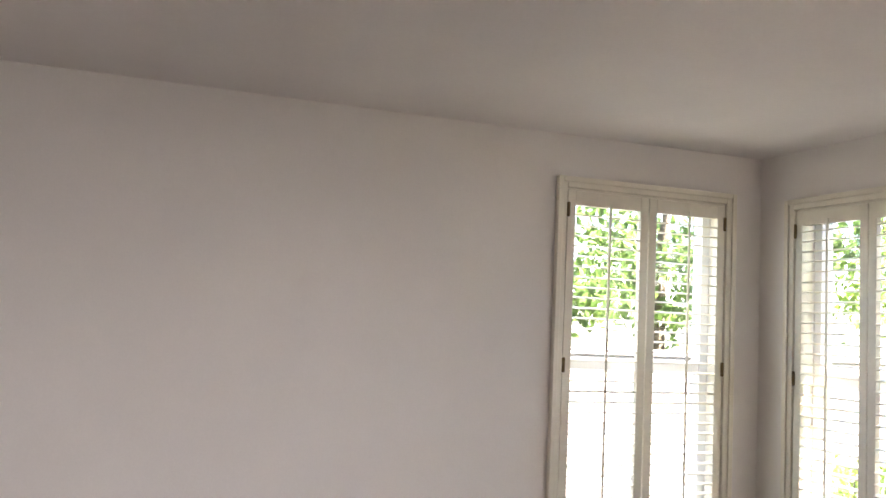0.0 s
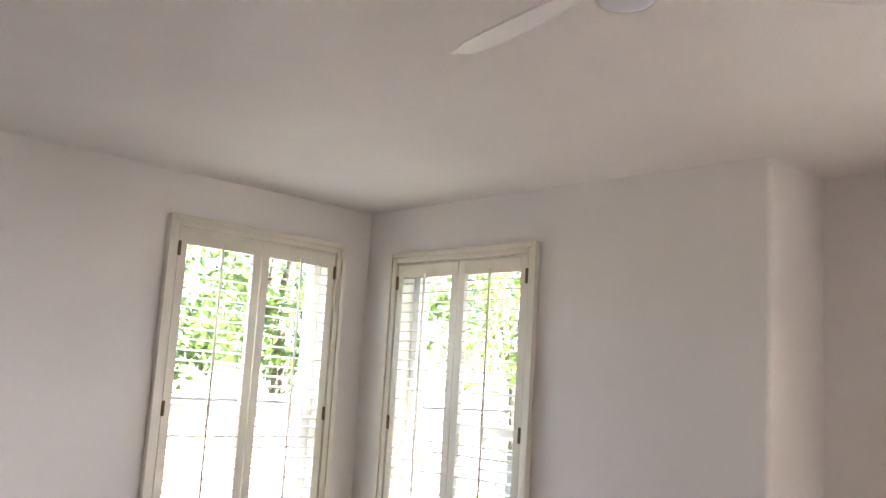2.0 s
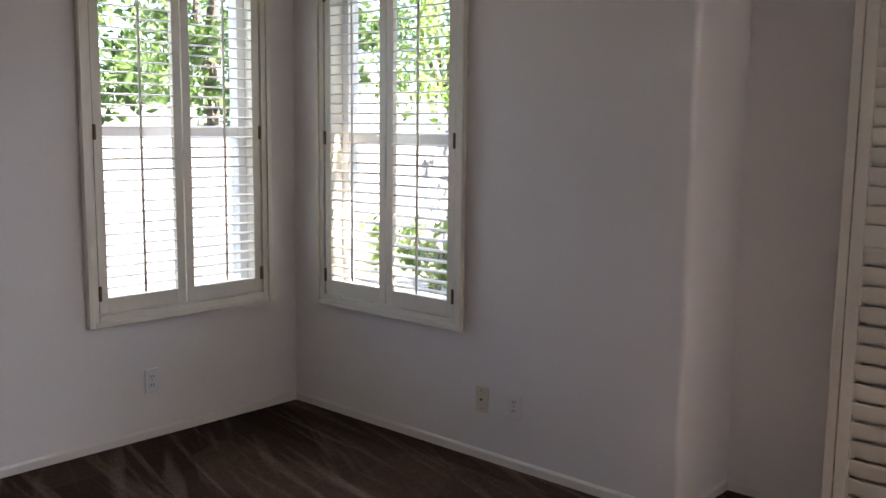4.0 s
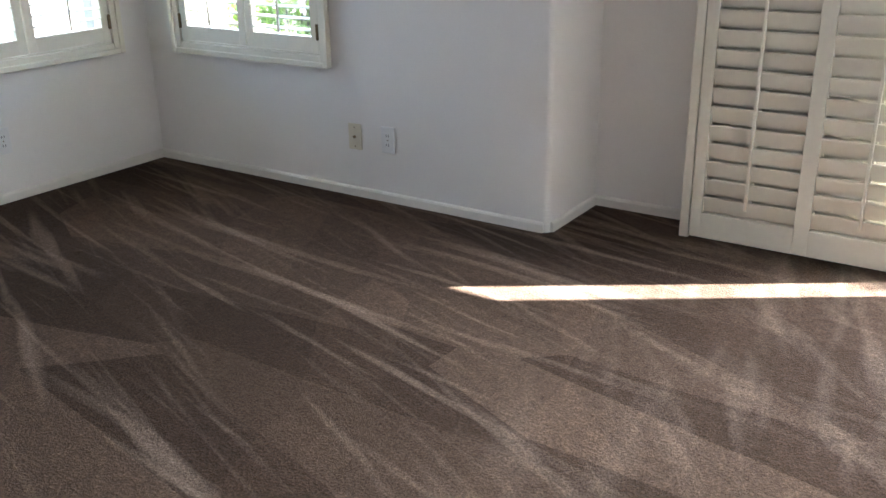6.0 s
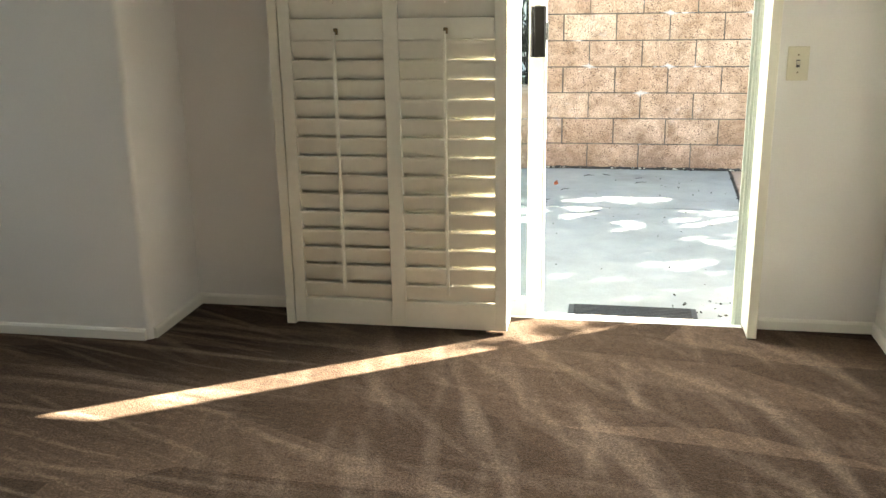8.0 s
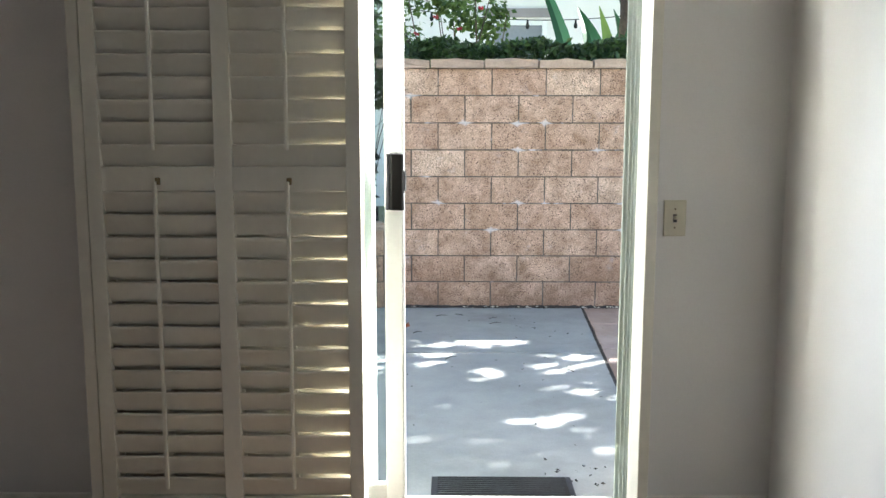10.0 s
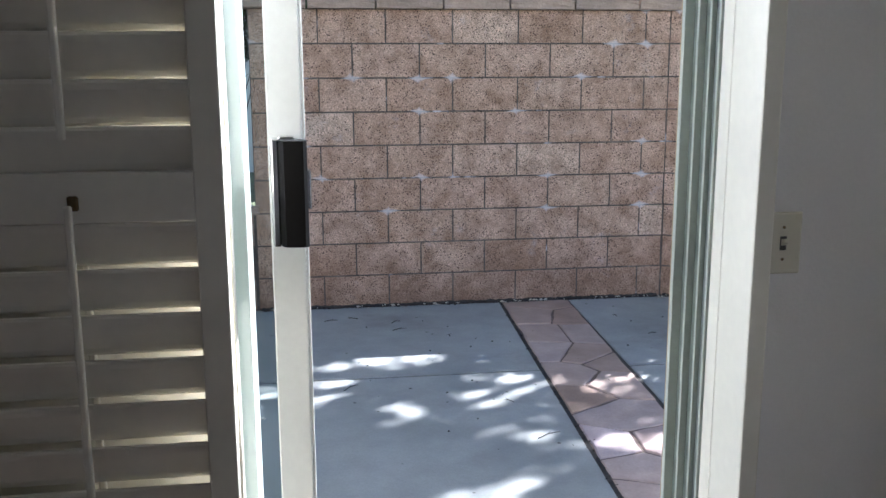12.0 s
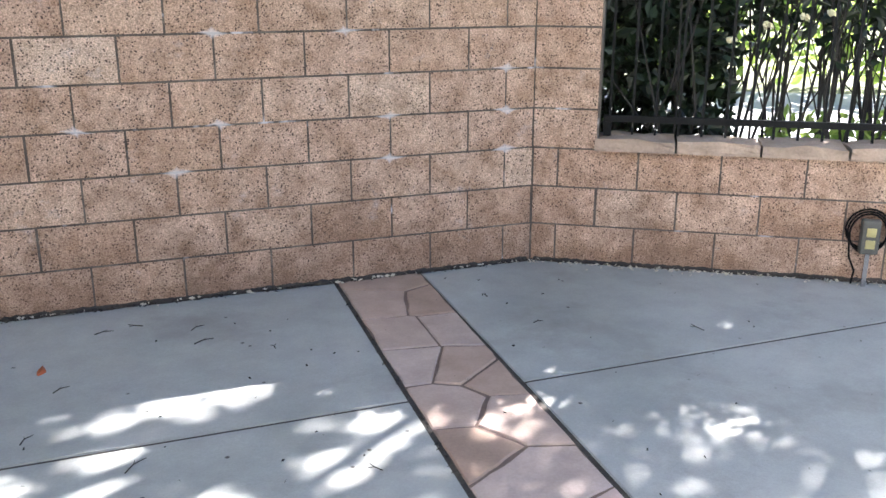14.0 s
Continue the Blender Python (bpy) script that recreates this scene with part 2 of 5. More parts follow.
def concrete_material():
    m, nt, b = nodes("patio_concrete")
    at = world_coords(nt)
    big = ramp(nt, noise_tex(nt, at, 1.1, 6.0, 0.6), [(0.3, (0.26, 0.27, 0.262)), (0.5, (0.33, 0.34, 0.33)), (0.7, (0.37, 0.377, 0.364))])
    mid = ramp(nt, noise_tex(nt, at, 7.0, 5.0, 0.6), [(0.3, (0.9, 0.9, 0.9)), (0.7, (1.04, 1.04, 1.04))])
    col = mix(nt, 1.0, big, mid, "MULTIPLY")
    fine = noise_tex(nt, at, 140.0, 3.0, 0.6)
    col = mix(nt, 1.0, col, ramp(nt, fine, [(0.3, (0.92, 0.92, 0.92)), (0.7, (1.05, 1.05, 1.05))]), "MULTIPLY")
    v = add(nt, "ShaderNodeTexVoronoi", Scale=5.5, Randomness=1.0)
    nt.links.new(at, v.inputs["Vector"])
    spots = ramp(nt, v.outputs["Distance"], [(0.03, (1.0, 1.0, 1.0)), (0.055, (0.0, 0.0, 0.0))])
    col = mix(nt, spots, col, (0.07, 0.065, 0.06))
    damp = ramp(nt, noise_tex(nt, at, 1.6, 7.0, 0.68), [(0.56, (0.0, 0.0, 0.0)), (0.74, (0.45, 0.45, 0.45))])
    col = mix(nt, damp, col, (0.15, 0.135, 0.125))
    nt.links.new(col, b.inputs["Base Color"])
    b.inputs["Roughness"].default_value = 0.82
    b.inputs["Specular IOR Level"].default_value = 0.3
    bump(nt, b, fine, 0.25, 0.002)
    return m


def stone_material():
    m, nt, b = nodes("flagstone")
    at = world_coords(nt)
    info = nt.nodes.new("ShaderNodeObjectInfo")
    each = ramp(nt, info.outputs["Random"], [(0.0, (0.33, 0.23, 0.18)), (0.45, (0.41, 0.305, 0.25)), (0.8, (0.45, 0.365, 0.335)), (0.92, (0.48, 0.42, 0.44)), (1.0, (0.42, 0.265, 0.19))])
    col = mix(nt, 1.0, each, ramp(nt, noise_tex(nt, at, 6.0, 6.0, 0.6), [(0.3, (0.82, 0.8, 0.78)), (0.7, (1.12, 1.12, 1.12))]), "MULTIPLY")
    fine = noise_tex(nt, at, 90.0, 4.0, 0.6)
    col = mix(nt, 1.0, col, ramp(nt, fine, [(0.3, (0.9, 0.9, 0.9)), (0.7, (1.05, 1.05, 1.05))]), "MULTIPLY")
    nt.links.new(col, b.inputs["Base Color"])
    b.inputs["Roughness"].default_value = 0.8
    bump(nt, b, fine, 0.35, 0.004)
    return m


def leaf_material(name, dark, light, through=0.35):
    m, nt, b = nodes(name)
    g = nt.nodes.new("ShaderNodeNewGeometry")
    col = ramp(nt, g.outputs["Random Per Island"], [(0.0, dark), (0.6, tuple((a + c) / 2 for a, c in zip(dark, light))), (1.0, light)])
    nt.links.new(col, b.inputs["Base Color"])
    b.inputs["Roughness"].default_value = 0.42
    t = nt.nodes.new("ShaderNodeBsdfTranslucent")
    nt.links.new(col, t.inputs["Color"])
    mx = nt.nodes.new("ShaderNodeMixShader")
    mx.inputs[0].default_value = through
    nt.links.new(b.outputs[0], mx.inputs[1])
    nt.links.new(t.outputs[0], mx.inputs[2])
    nt.links.new(mx.outputs[0], nt.nodes["Material Output"].inputs["Surface"])
    return m


def glass_material():
    m, nt, b = nodes("glass")
    nt.nodes.remove(b)
    clear = nt.nodes.new("ShaderNodeBsdfTransparent")
    clear.inputs[0].default_value = (0.93, 0.97, 0.96, 1)
    gloss = nt.nodes.new("ShaderNodeBsdfGlossy")
    gloss.inputs["Roughness"].default_value = 0.01
    lw = add(nt, "ShaderNodeLayerWeight", Blend=0.5)
    up = nt.nodes.new("ShaderNodeMath")
    up.operation = "POWER"
    up.inputs[1].default_value = 4.0
    nt.links.new(lw.outputs["Facing"], up.inputs[0])
    amount = nt.nodes.new("ShaderNodeMath")
    amount.operation = "MULTIPLY_ADD"
    amount.inputs[1].default_value, amount.inputs[2].default_value = 0.9, 0.045
    nt.links.new(up.outputs[0], amount.inputs[0])
    mx = nt.nodes.new("ShaderNodeMixShader")
    nt.links.new(amount.outputs[0], mx.inputs[0])
    nt.links.new(clear.outputs[0], mx.inputs[1])
    nt.links.new(gloss.outputs[0], mx.inputs[2])
    nt.links.new(mx.outputs[0], nt.nodes["Material Output"].inputs["Surface"])
    return m


M_WALL = surface("wall_paint", (0.83, 0.80, 0.755), 0.75, 130.0, 1.5, 0.03, 0.35, 0.0015, gloss=0.3)
M_CEIL = surface("ceiling_paint", (0.84, 0.81, 0.775), 0.85, 90.0, 1.5, 0.03, 0.4, 0.002, gloss=0.2)
M_TRIM = surface("white_trim_paint", (0.76, 0.73, 0.66), 0.4, 40.0, 3.0, 0.03, 0.1, 0.0006)
M_SHUT = surface("cream_shutter_paint", (0.80, 0.755, 0.635), 0.38, 45.0, 4.0, 0.04, 0.12, 0.0006)
M_ALU = surface("white_aluminium", (0.72, 0.73, 0.69), 0.33, 70.0, 5.0, 0.05, 0.08, 0.0004, gloss=0.6)
# shade in the jamb grooves, kept as two dark tones of its own
M_GROOVE_SHADE = surface("jamb_groove_shade", (0.16, 0.18, 0.165), 0.5, 50.0, 4.0, 0.15)
M_ALU_RIB = surface("darker_aluminium_rib", (0.50, 0.53, 0.46), 0.4, 70.0, 5.0, 0.08, 0.08, 0.0004)
M_ALU_SHADE = surface("shaded_jamb_aluminium", (0.15, 0.175, 0.15), 0.4, 70.0, 5.0, 0.08, 0.08, 0.0004)
M_GARDEN = surface("garden_wall_stucco", (0.27, 0.24, 0.235), 0.9, 40.0, 1.0, 0.1, 0.6, 0.004)
M_VINYL = surface("white_vinyl", (0.8, 0.8, 0.79), 0.35, 60.0, 4.0, 0.03, 0.05, 0.0004)
M_BLACK = surface("black_handle", (0.006, 0.0055, 0.0055), 0.5, 80.0, 9.0, 0.2, 0.1, 0.0003, gloss=0.08)
M_CHROME = surface("chrome", (0.62, 0.62, 0.62), 0.16, 60.0, 6.0, 0.05, 0.05, 0.0002, metal=1.0)
M_BRASS = surface("aged_brass", (0.20, 0.145, 0.07), 0.4, 90.0, 9.0, 0.25, 0.2, 0.0004, metal=0.8)
M_IVORY = surface("ivory_plastic", (0.68, 0.63, 0.48), 0.35, 60.0, 6.0, 0.03, 0.04, 0.0003)
M_PLATE = surface("white_plastic", (0.78, 0.77, 0.75), 0.35, 60.0, 6.0, 0.03, 0.04, 0.0003)
M_SLOT = surface("dark_slot", (0.04, 0.035, 0.03), 0.6)
M_FAN = surface("fan_white", (0.76, 0.735, 0.70), 0.42, 60.0, 5.0, 0.03, 0.06, 0.0004)
M_FROST = surface("frosted_lens", (0.66, 0.67, 0.72), 0.5, 50.0, 5.0, 0.03, 0.05, 0.0003)
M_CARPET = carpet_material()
M_BLOCK = block_material()
M_MORTAR = mortar_material()
M_GROUT = surface("stone_grout", (0.165, 0.118, 0.098), 0.95, 70.0, 6.0, 0.2, 0.6, 0.004)
M_CAP = surface("cap_block", (0.47, 0.355, 0.275), 0.93, 70.0, 7.0, 0.2, 0.8, 0.008, each=0.15)
M_CONC = concrete_material()
M_STONE = stone_material()
M_SOIL = surface("dark_joint_soil", (0.05, 0.043, 0.037), 0.95, 60.0, 5.0, 0.3, 0.8, 0.01)
M_GROUND = surface("garden_ground", (0.14, 0.15, 0.075), 0.95, 20.0, 0.6, 0.35, 0.8, 0.03)
M_IRON = surface("black_iron", (0.008, 0.008, 0.008), 0.65, 70.0, 7.0, 0.3, 0.2, 0.0008, gloss=0.2)
M_MAT = surface("black_rubber", (0.035, 0.037, 0.042), 0.8, 120.0, 8.0, 0.35, 0.6, 0.003)
M_STUCCO = surface("pale_stucco", (0.78, 0.76, 0.74), 0.9, 60.0, 1.0, 0.06, 0.6, 0.004)
M_BOX = surface("grey_outdoor_plastic", (0.085, 0.085, 0.075), 0.6, 70.0, 8.0, 0.25, 0.2, 0.0005)
M_SOCKET = surface("yellowed_plastic", (0.36, 0.32, 0.14), 0.5, 60.0, 9.0, 0.2, 0.1, 0.0004)
M_TAN = surface("tan_stucco", (0.44, 0.33, 0.20), 0.92, 45.0, 3.0, 0.15, 0.9, 0.006)
M_GREYPAINT = surface("grey_painted_board", (0.30, 0.27, 0.27), 0.8, 40.0, 2.0, 0.08)
M_ROOF = surface("roof_tile", (0.22, 0.14, 0.11), 0.85, 25.0, 2.0, 0.2)
M_PANE = surface("dim_window_pane", (0.20, 0.21, 0.23), 0.12, 20.0, 1.0, 0.1)
M_BARK = surface("bark", (0.115, 0.085, 0.062), 0.95, 40.0, 6.0, 0.4, 1.0, 0.02)
M_LEAF = leaf_material("tree_leaf", (0.045, 0.085, 0.02), (0.16, 0.24, 0.06), 0.5)
M_LEAF_DARK = leaf_material("hedge_leaf", (0.02, 0.045, 0.014), (0.07, 0.13, 0.03), 0.2)
# near-black leaf colour for the tall bushes behind the railings
M_LEAF_BLACK = leaf_material("near_black_leaf", (0.006, 0.012, 0.006), (0.022, 0.04, 0.014), 0.1)
M_LEAF_LIME = leaf_material("lime_leaf", (0.16, 0.26, 0.05), (0.33, 0.42, 0.10), 0.6)
M_BANANA = leaf_material("broad_leaf", (0.02, 0.07, 0.035), (0.05, 0.13, 0.05), 0.3)
M_ROSE = surface("red_petal", (0.42, 0.012, 0.035), 0.5, 60.0, 9.0, 0.2)
M_ROSE_PALE = surface("cream_petal", (0.75, 0.68, 0.45), 0.5, 60.0, 9.0, 0.15)
M_DRY = surface("dry_leaf", (0.33, 0.085, 0.03), 0.7, 60.0, 12.0, 0.25)
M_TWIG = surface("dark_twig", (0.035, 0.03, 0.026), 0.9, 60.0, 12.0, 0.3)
M_PALE = surface("fallen_petal", (0.60, 0.55, 0.45), 0.8, 60.0, 12.0, 0.25)
M_GLASS = glass_material()


# ---------------------------------------------------------------- shapes
def box(bm, a, b, bevel=0.0):
    """A box between two corners, with eased edges."""
    lo, hi = [min(p, q) for p, q in zip(a, b)], [max(p, q) for p, q in zip(a, b)]
    m = Matrix.Translation([(p + q) / 2 for p, q in zip(lo, hi)]) @ Matrix.Diagonal((*[q - p for p, q in zip(lo, hi)], 1))
    made = bmesh.ops.create_cube(bm, size=1, matrix=m)
    if bevel:
        edges = list({e for v in made["verts"] for e in v.link_edges})
        bmesh.ops.bevel(bm, geom=edges, offset=bevel, segments=2, profile=0.5, affect="EDGES")
    return bm


def boxes(*pairs, bevel=0.0):
    bm = bmesh.new()
    for a, b in pairs:
        box(bm, a, b, bevel)
    return bm


def rod(bm, a, b, r, r2=None, seg=10):
    a, b = Vector(a), Vector(b)
    m = Matrix.Translation((a + b) / 2) @ (b - a).to_track_quat("Z", "Y").to_matrix().to_4x4()
    bmesh.ops.create_cone(bm, cap_ends=True, segments=seg, radius1=r, radius2=r if r2 is None else r2, depth=(b - a).length, matrix=m)
    return bm


def prism(bm, outline, a, b, along="z"):
    """An outline drawn out along an axis from a to b."""
    def place(p, q, s):
        return {"z": (p, q, s), "y": (p, s, q), "x": (s, p, q)}[along]
    low = [bm.verts.new(place(p, q, a)) for p, q in outline]
    high = [bm.verts.new(place(p, q, b)) for p, q in outline]
    n = len(outline)
    for i in range(n):
        bm.faces.new((low[i], low[(i + 1) % n], high[(i + 1) % n], high[i]))
    bm.faces.new(low[::-1])
    bm.faces.new(high)
    bmesh.ops.recalc_face_normals(bm, faces=bm.faces[:])
    return bm


def mesh_of(name, bm, material, smooth=False):
    me = bpy.data.meshes.new(name)
    bm.to_mesh(me)
    bm.free()
    me.materials.append(material)
    if smooth:
        for p in me.polygons:
            p.use_smooth = True
    return me


def part(name, bm, material, parent, label="", smooth=False):
    ob = new(name, bm if isinstance(bm, bpy.types.Mesh) else mesh_of(name, bm, material, smooth))
    ob.parent = parent
    if label:
        ob["label"] = label
    return ob


def thing(name, m, label, category, group=""):
    ob = new(name)
    ob.empty_display_size = 0.1
    ob.matrix_world = m
    return tagged(ob, label, category, group)


def single(name, bm, material, label, category, m=None, kind="", group="", smooth=False):
    ob = new(name, mesh_of(name, bm, material, smooth))
    if m is not None:
        ob.matrix_world = m
    return tagged(ob, label, category, group, kind)


# ---------------------------------------------------------------- the room
XL, YW, XC, YD, XR, YB, ZC = -3.572, -0.761, -1.321, -0.33, 1.315, -6.4, 2.485
T = 0.20


def setting(name, bm, material, label, category):
    return single(name, bm, material, label, category, kind="structure")


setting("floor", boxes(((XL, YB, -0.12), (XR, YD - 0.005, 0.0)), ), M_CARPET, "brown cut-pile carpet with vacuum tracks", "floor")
setting("ceiling", boxes(((XL - T, YB - T, ZC), (XR + T, YD + T, ZC + 0.15))), M_CEIL, "plain white painted ceiling", "ceiling")


def wall_with_hole(name, axis, at, back, a, b, hole, z0=-0.30, z1=ZC):
    """A wall from a to b along an axis, between the planes at and back, with one hole (a0, a1, z0, z1)."""
    bm = bmesh.new()
    h0, h1, hz0, hz1 = hole
    for p, q, r, s in ((a, h0, z0, z1), (h1, b, z0, z1), (h0, h1, z0, hz0), (h0, h1, hz1, z1)):
        if q - p > 0.001 and s - r > 0.001:
            if axis == "x":
                box(bm, (p, at, r), (q, back, s))
            else:
                box(bm, (at, p, r), (back, q, s))
    return setting(name, bm, M_WALL, "white painted plaster wall", "wall")


W1 = (-1.872, -0.985, 0.615, 2.237)       # window openings: from, to, sill, head
W2 = (-3.318, -2.433, 0.61, 2.2)
DOOR = (-0.84, 0.868, -0.10, 2.46)
wall_with_hole("wall_west", "y", XL, XL - T, YB, YW + T, W1)
wall_with_hole("wall_north", "x", YW, YW + T, XL, XC - T, W2)
wall_with_hole("wall_door", "x", YD, YD + T, XC, XR, DOOR)
for name, a, b in (("outer_stucco", (0.846, YD + T + 0.002, -0.16), (XR + T, YD + T + 0.03, 2.48)), ("outer_stucco", (XC - T, YD + T + 0.002, -0.16), (-0.815, YD + T + 0.03, 2.48)), ("outer_stucco", (-0.814, YD + T + 0.002, 2.44), (0.845, YD + T + 0.03, 2.48))):
    setting(name, boxes((a, b), bevel=0.004), M_TAN, "coarse tan stucco on the outside of the door wall", "wall")
setting("wall_header", boxes(((DOOR[0] + 0.001, YD, 2.305), (DOOR[1] - 0.001, YD + 0.03, ZC - 0.026))), M_WALL, "white plaster board above the patio door", "wall")
# return of the north wall with a rounded outer corner
corner = [(XC - T, YW + T), (XC - T, YW)]
corner += [(XC - 0.022 + 0.022 * math.sin(a), YW + 0.022 - 0.022 * math.cos(a)) for a in [i * math.pi / 16 for i in range(9)]]
corner += [(XC, YD + T), (XC - T, YD + T)]
ob = setting("wall_return", prism(bmesh.new(), corner, -0.30, ZC), M_WALL, "white plaster wall end with rounded corner", "wall")
setting("wall_east", boxes(((XR, YB, -0.30), (XR + T, YD + T, ZC))), M_WALL, "white painted plaster wall", "wall")
setting("wall_south", boxes(((XL - T, YB - T, -0.30), (XR + T, YB, ZC))), M_WALL, "white painted plaster wall", "wall")
setting("roof", boxes(((XL - 0.35, YB - T, ZC + 0.16), (XR + 0.35, YD + T, ZC + 0.3))), M_STUCCO, "flat roof slab over the room", "roof")


def skirting(name, a, b, inward):
    """A skirting board from a to b on the floor, with an eased top."""
    a, b = Vector((*a, 0)), Vector((*b, 0))
    n = Vector((*inward, 0)) * 0.012
    bm = bmesh.new()
    ring = [(0.0, 0.0), (1.0, 0.0), (1.0, 0.033), (0.6, 0.04), (0.0, 0.043)]
    ends = [[bm.verts.new(p + n * k + Vector((0, 0, z))) for k, z in ring] for p in (a, b)]
    for i in range(5):
        bm.faces.new((ends[0][i], ends[0][(i + 1) % 5], ends[1][(i + 1) % 5], ends[1][i]))
    bm.faces.new(ends[0])
    bm.faces.new(ends[1][::-1])
    bmesh.ops.recalc_face_normals(bm, faces=bm.faces[:])
    return setting(name, bm, M_TRIM, "white painted baseboard", "baseboard")


skirting("baseboard", (XL, YB), (XL, YW - 0.012), (1, 0))
skirting("baseboard", (XL, YW), (XC - 0.02, YW), (0, -1))
skirting("baseboard", (XC, YW + 0.02), (XC, YD - 0.012), (1, 0))
skirting("baseboard", (XC, YD), (-0.875, YD), (0, -1))
skirting("baseboard", (0.888, YD), (XR, YD), (0, -1))
skirting("baseboard", (XR, YD - 0.012), (XR, YB), (-1, 0))


# ---------------------------------------------------------------- shutters
def louver_mesh(length, width, thick, tilt, blunt=1.0):
    """A louver of elliptical section, long along x, turned about x."""
    bm = bmesh.new()
    ring = [(math.copysign(abs(math.cos(a)) ** blunt, math.cos(a)) * width / 2, math.copysign(abs(math.sin(a)) ** blunt, math.sin(a)) * thick / 2) for a in [(i + 0.5) * math.pi / 7 for i in range(14)]]
    c, s = math.cos(radians(tilt)), math.sin(radians(tilt))
    prism(bm, [(p * c - q * s, p * s + q * c) for p, q in ring], 0, length, "x")
    return mesh_of("louver", bm, M_SHUT, smooth=False)


def hinge(parent, x, y, z):
    bm = boxes(((x - 0.008, y - 0.004, z - 0.032), (x + 0.008, y, z + 0.032)))
    rod(bm, (x, y - 0.004, z - 0.034), (x, y - 0.004, z + 0.034), 0.005, seg=8)
    part("hinge", bm, M_BRASS, parent, "dark brass hinge")


def window_shutters(label, m, w, h):
    """A pair of louvered shutters in a moulded casing. Local x along the wall, -y into the room, z from the sill."""
    t = thing("window_shutters", m, label, "shutters", "shutters at the windows")
    c = 0.052
    for a, b in (((0, -0.022, 0), (c, -0.002, h)), ((w - c, -0.022, 0), (w, -0.002, h)), ((c, -0.022, h - c), (w - c, -0.002, h)), ((c, -0.022, 0), (w - c, -0.002, c))):
        bm = boxes((a, b), bevel=0.005)
        part("casing", bm, M_SHUT, t)
    for a, b in (((0, -0.034, 0), (0.026, -0.0225, h)), ((w - 0.026, -0.034, 0), (w, -0.0225, h)),
                 ((0.026, -0.034, h - 0.026), (w - 0.026, -0.0225, h)), ((0.026, -0.034, 0), (w - 0.026, -0.0225, 0.026))):
        part("casing_bead", boxes((a, b), bevel=0.004), M_SHUT, t)
    # the reveal
    for a, b in (((c - 0.006, -0.001, c), (c + 0.006, 0.09, h - c)), ((w - c - 0.006, -0.001, c), (w - c + 0.006, 0.09, h - c)),
                 ((c + 0.006, -0.001, h - c - 0.006), (w - c - 0.006, 0.09, h - c + 0.006)), ((c + 0.006, -0.001, c - 0.006), (w - c - 0.006, 0.09, c + 0.006))):
        part("reveal", boxes((a, b)), M_SHUT, t)
    inner = w - 2 * c - 0.012
    pw, z0, z1 = inner / 2 - 0.003, c + 0.01, h - c - 0.01
    rail_b, rail_t, stile = 0.066, 0.066, 0.042
    pitch, n = 0.0475, int((z1 - z0 - rail_b - rail_t) / 0.0475)
    gap = (z1 - z0 - rail_b - rail_t - n * pitch) / 2
    lm = louver_mesh(pw - 2 * stile, 0.046, 0.008, LOUVER_OPEN)
    for k in range(2):
        x0 = c + 0.006 + k * (pw + 0.006)
        y0, y1 = -0.014, 0.014
        bm = boxes(((x0, y0, z0), (x0 + stile, y1, z1)), ((x0 + pw - stile, y0, z0), (x0 + pw, y1, z1)),
                   ((x0 + stile, y0, z0), (x0 + pw - stile, y1, z0 + rail_b)), ((x0 + stile, y0, z1 - rail_t), (x0 + pw - stile, y1, z1)), bevel=0.002)
        panel = part("panel", bm, M_SHUT, t)
        for i in range(n):
            lv = part("louver", lm, M_SHUT, panel)
            lv.location = (x0 + stile, 0, z0 + rail_b + gap + (i + 0.5) * pitch)
        xr = x0 + pw / 2
        part("tilt_rod", boxes(((xr - 0.005, -0.034, z0 + rail_b + 0.01), (xr + 0.005, -0.024, z1 - rail_t + 0.02)), bevel=0.002), M_SHUT, panel, "slim wooden tilt rod")
        for z in (z0 + 0.09, (z0 + z1) / 2, z1 - 0.09):
            hinge(panel, x0 + 0.002 if k == 0 else x0 + pw - 0.002, -0.016, z)
    return t


LOUVER_OPEN = 6.0
window_shutters("cream louvered shutters with tilted-open slats at west window", pose(XL, -1.925, 0.565, 0, 0, 90), 0.992, 1.722)
window_shutters("cream louvered shutters with tilted-open slats at north window", pose(-3.368, YW, 0.56, 0, 0, 0), 0.985, 1.69)


def sash_window(name, m, w, h):
    """A single-hung window set in the outer part of the wall."""
    t = tagged(thing(name, m, "white vinyl single-hung window behind shutters", "window"), kind="structure")
    for a, b in (((0, 0.11, 0), (0.045, 0.18, h)), ((w - 0.045, 0.11, 0), (w, 0.18, h)), ((0.045, 0.11, h - 0.045), (w - 0.045, 0.18, h)), ((0.045, 0.11, 0), (w - 0.045, 0.18, 0.05))):
        part("window_frame", boxes((a, b), bevel=0.003), M_VINYL, t)
    part("meeting_rail", boxes(((0.046, 0.115, h / 2 - 0.03), (w - 0.046, 0.165, h / 2 + 0.03)), bevel=0.004), M_VINYL, t)
    for a, b in (((0.05, 0.138, 0.05), (w - 0.05, 0.142, h / 2 - 0.03)), ((0.05, 0.150, h / 2 + 0.03), (w - 0.05, 0.154, h - 0.045))):
        g = part("pane", boxes((a, b)), M_GLASS, t)
        g.visible_shadow = False
    return t


sash_window("window_1", pose(XL, W1[0], W1[2], 0, 0, 90), W1[1] - W1[0], W1[3] - W1[2])
sash_window("window_2", pose(W2[0], YW, W2[2], 0, 0, 0), W2[1] - W2[0], W2[3] - W2[2])

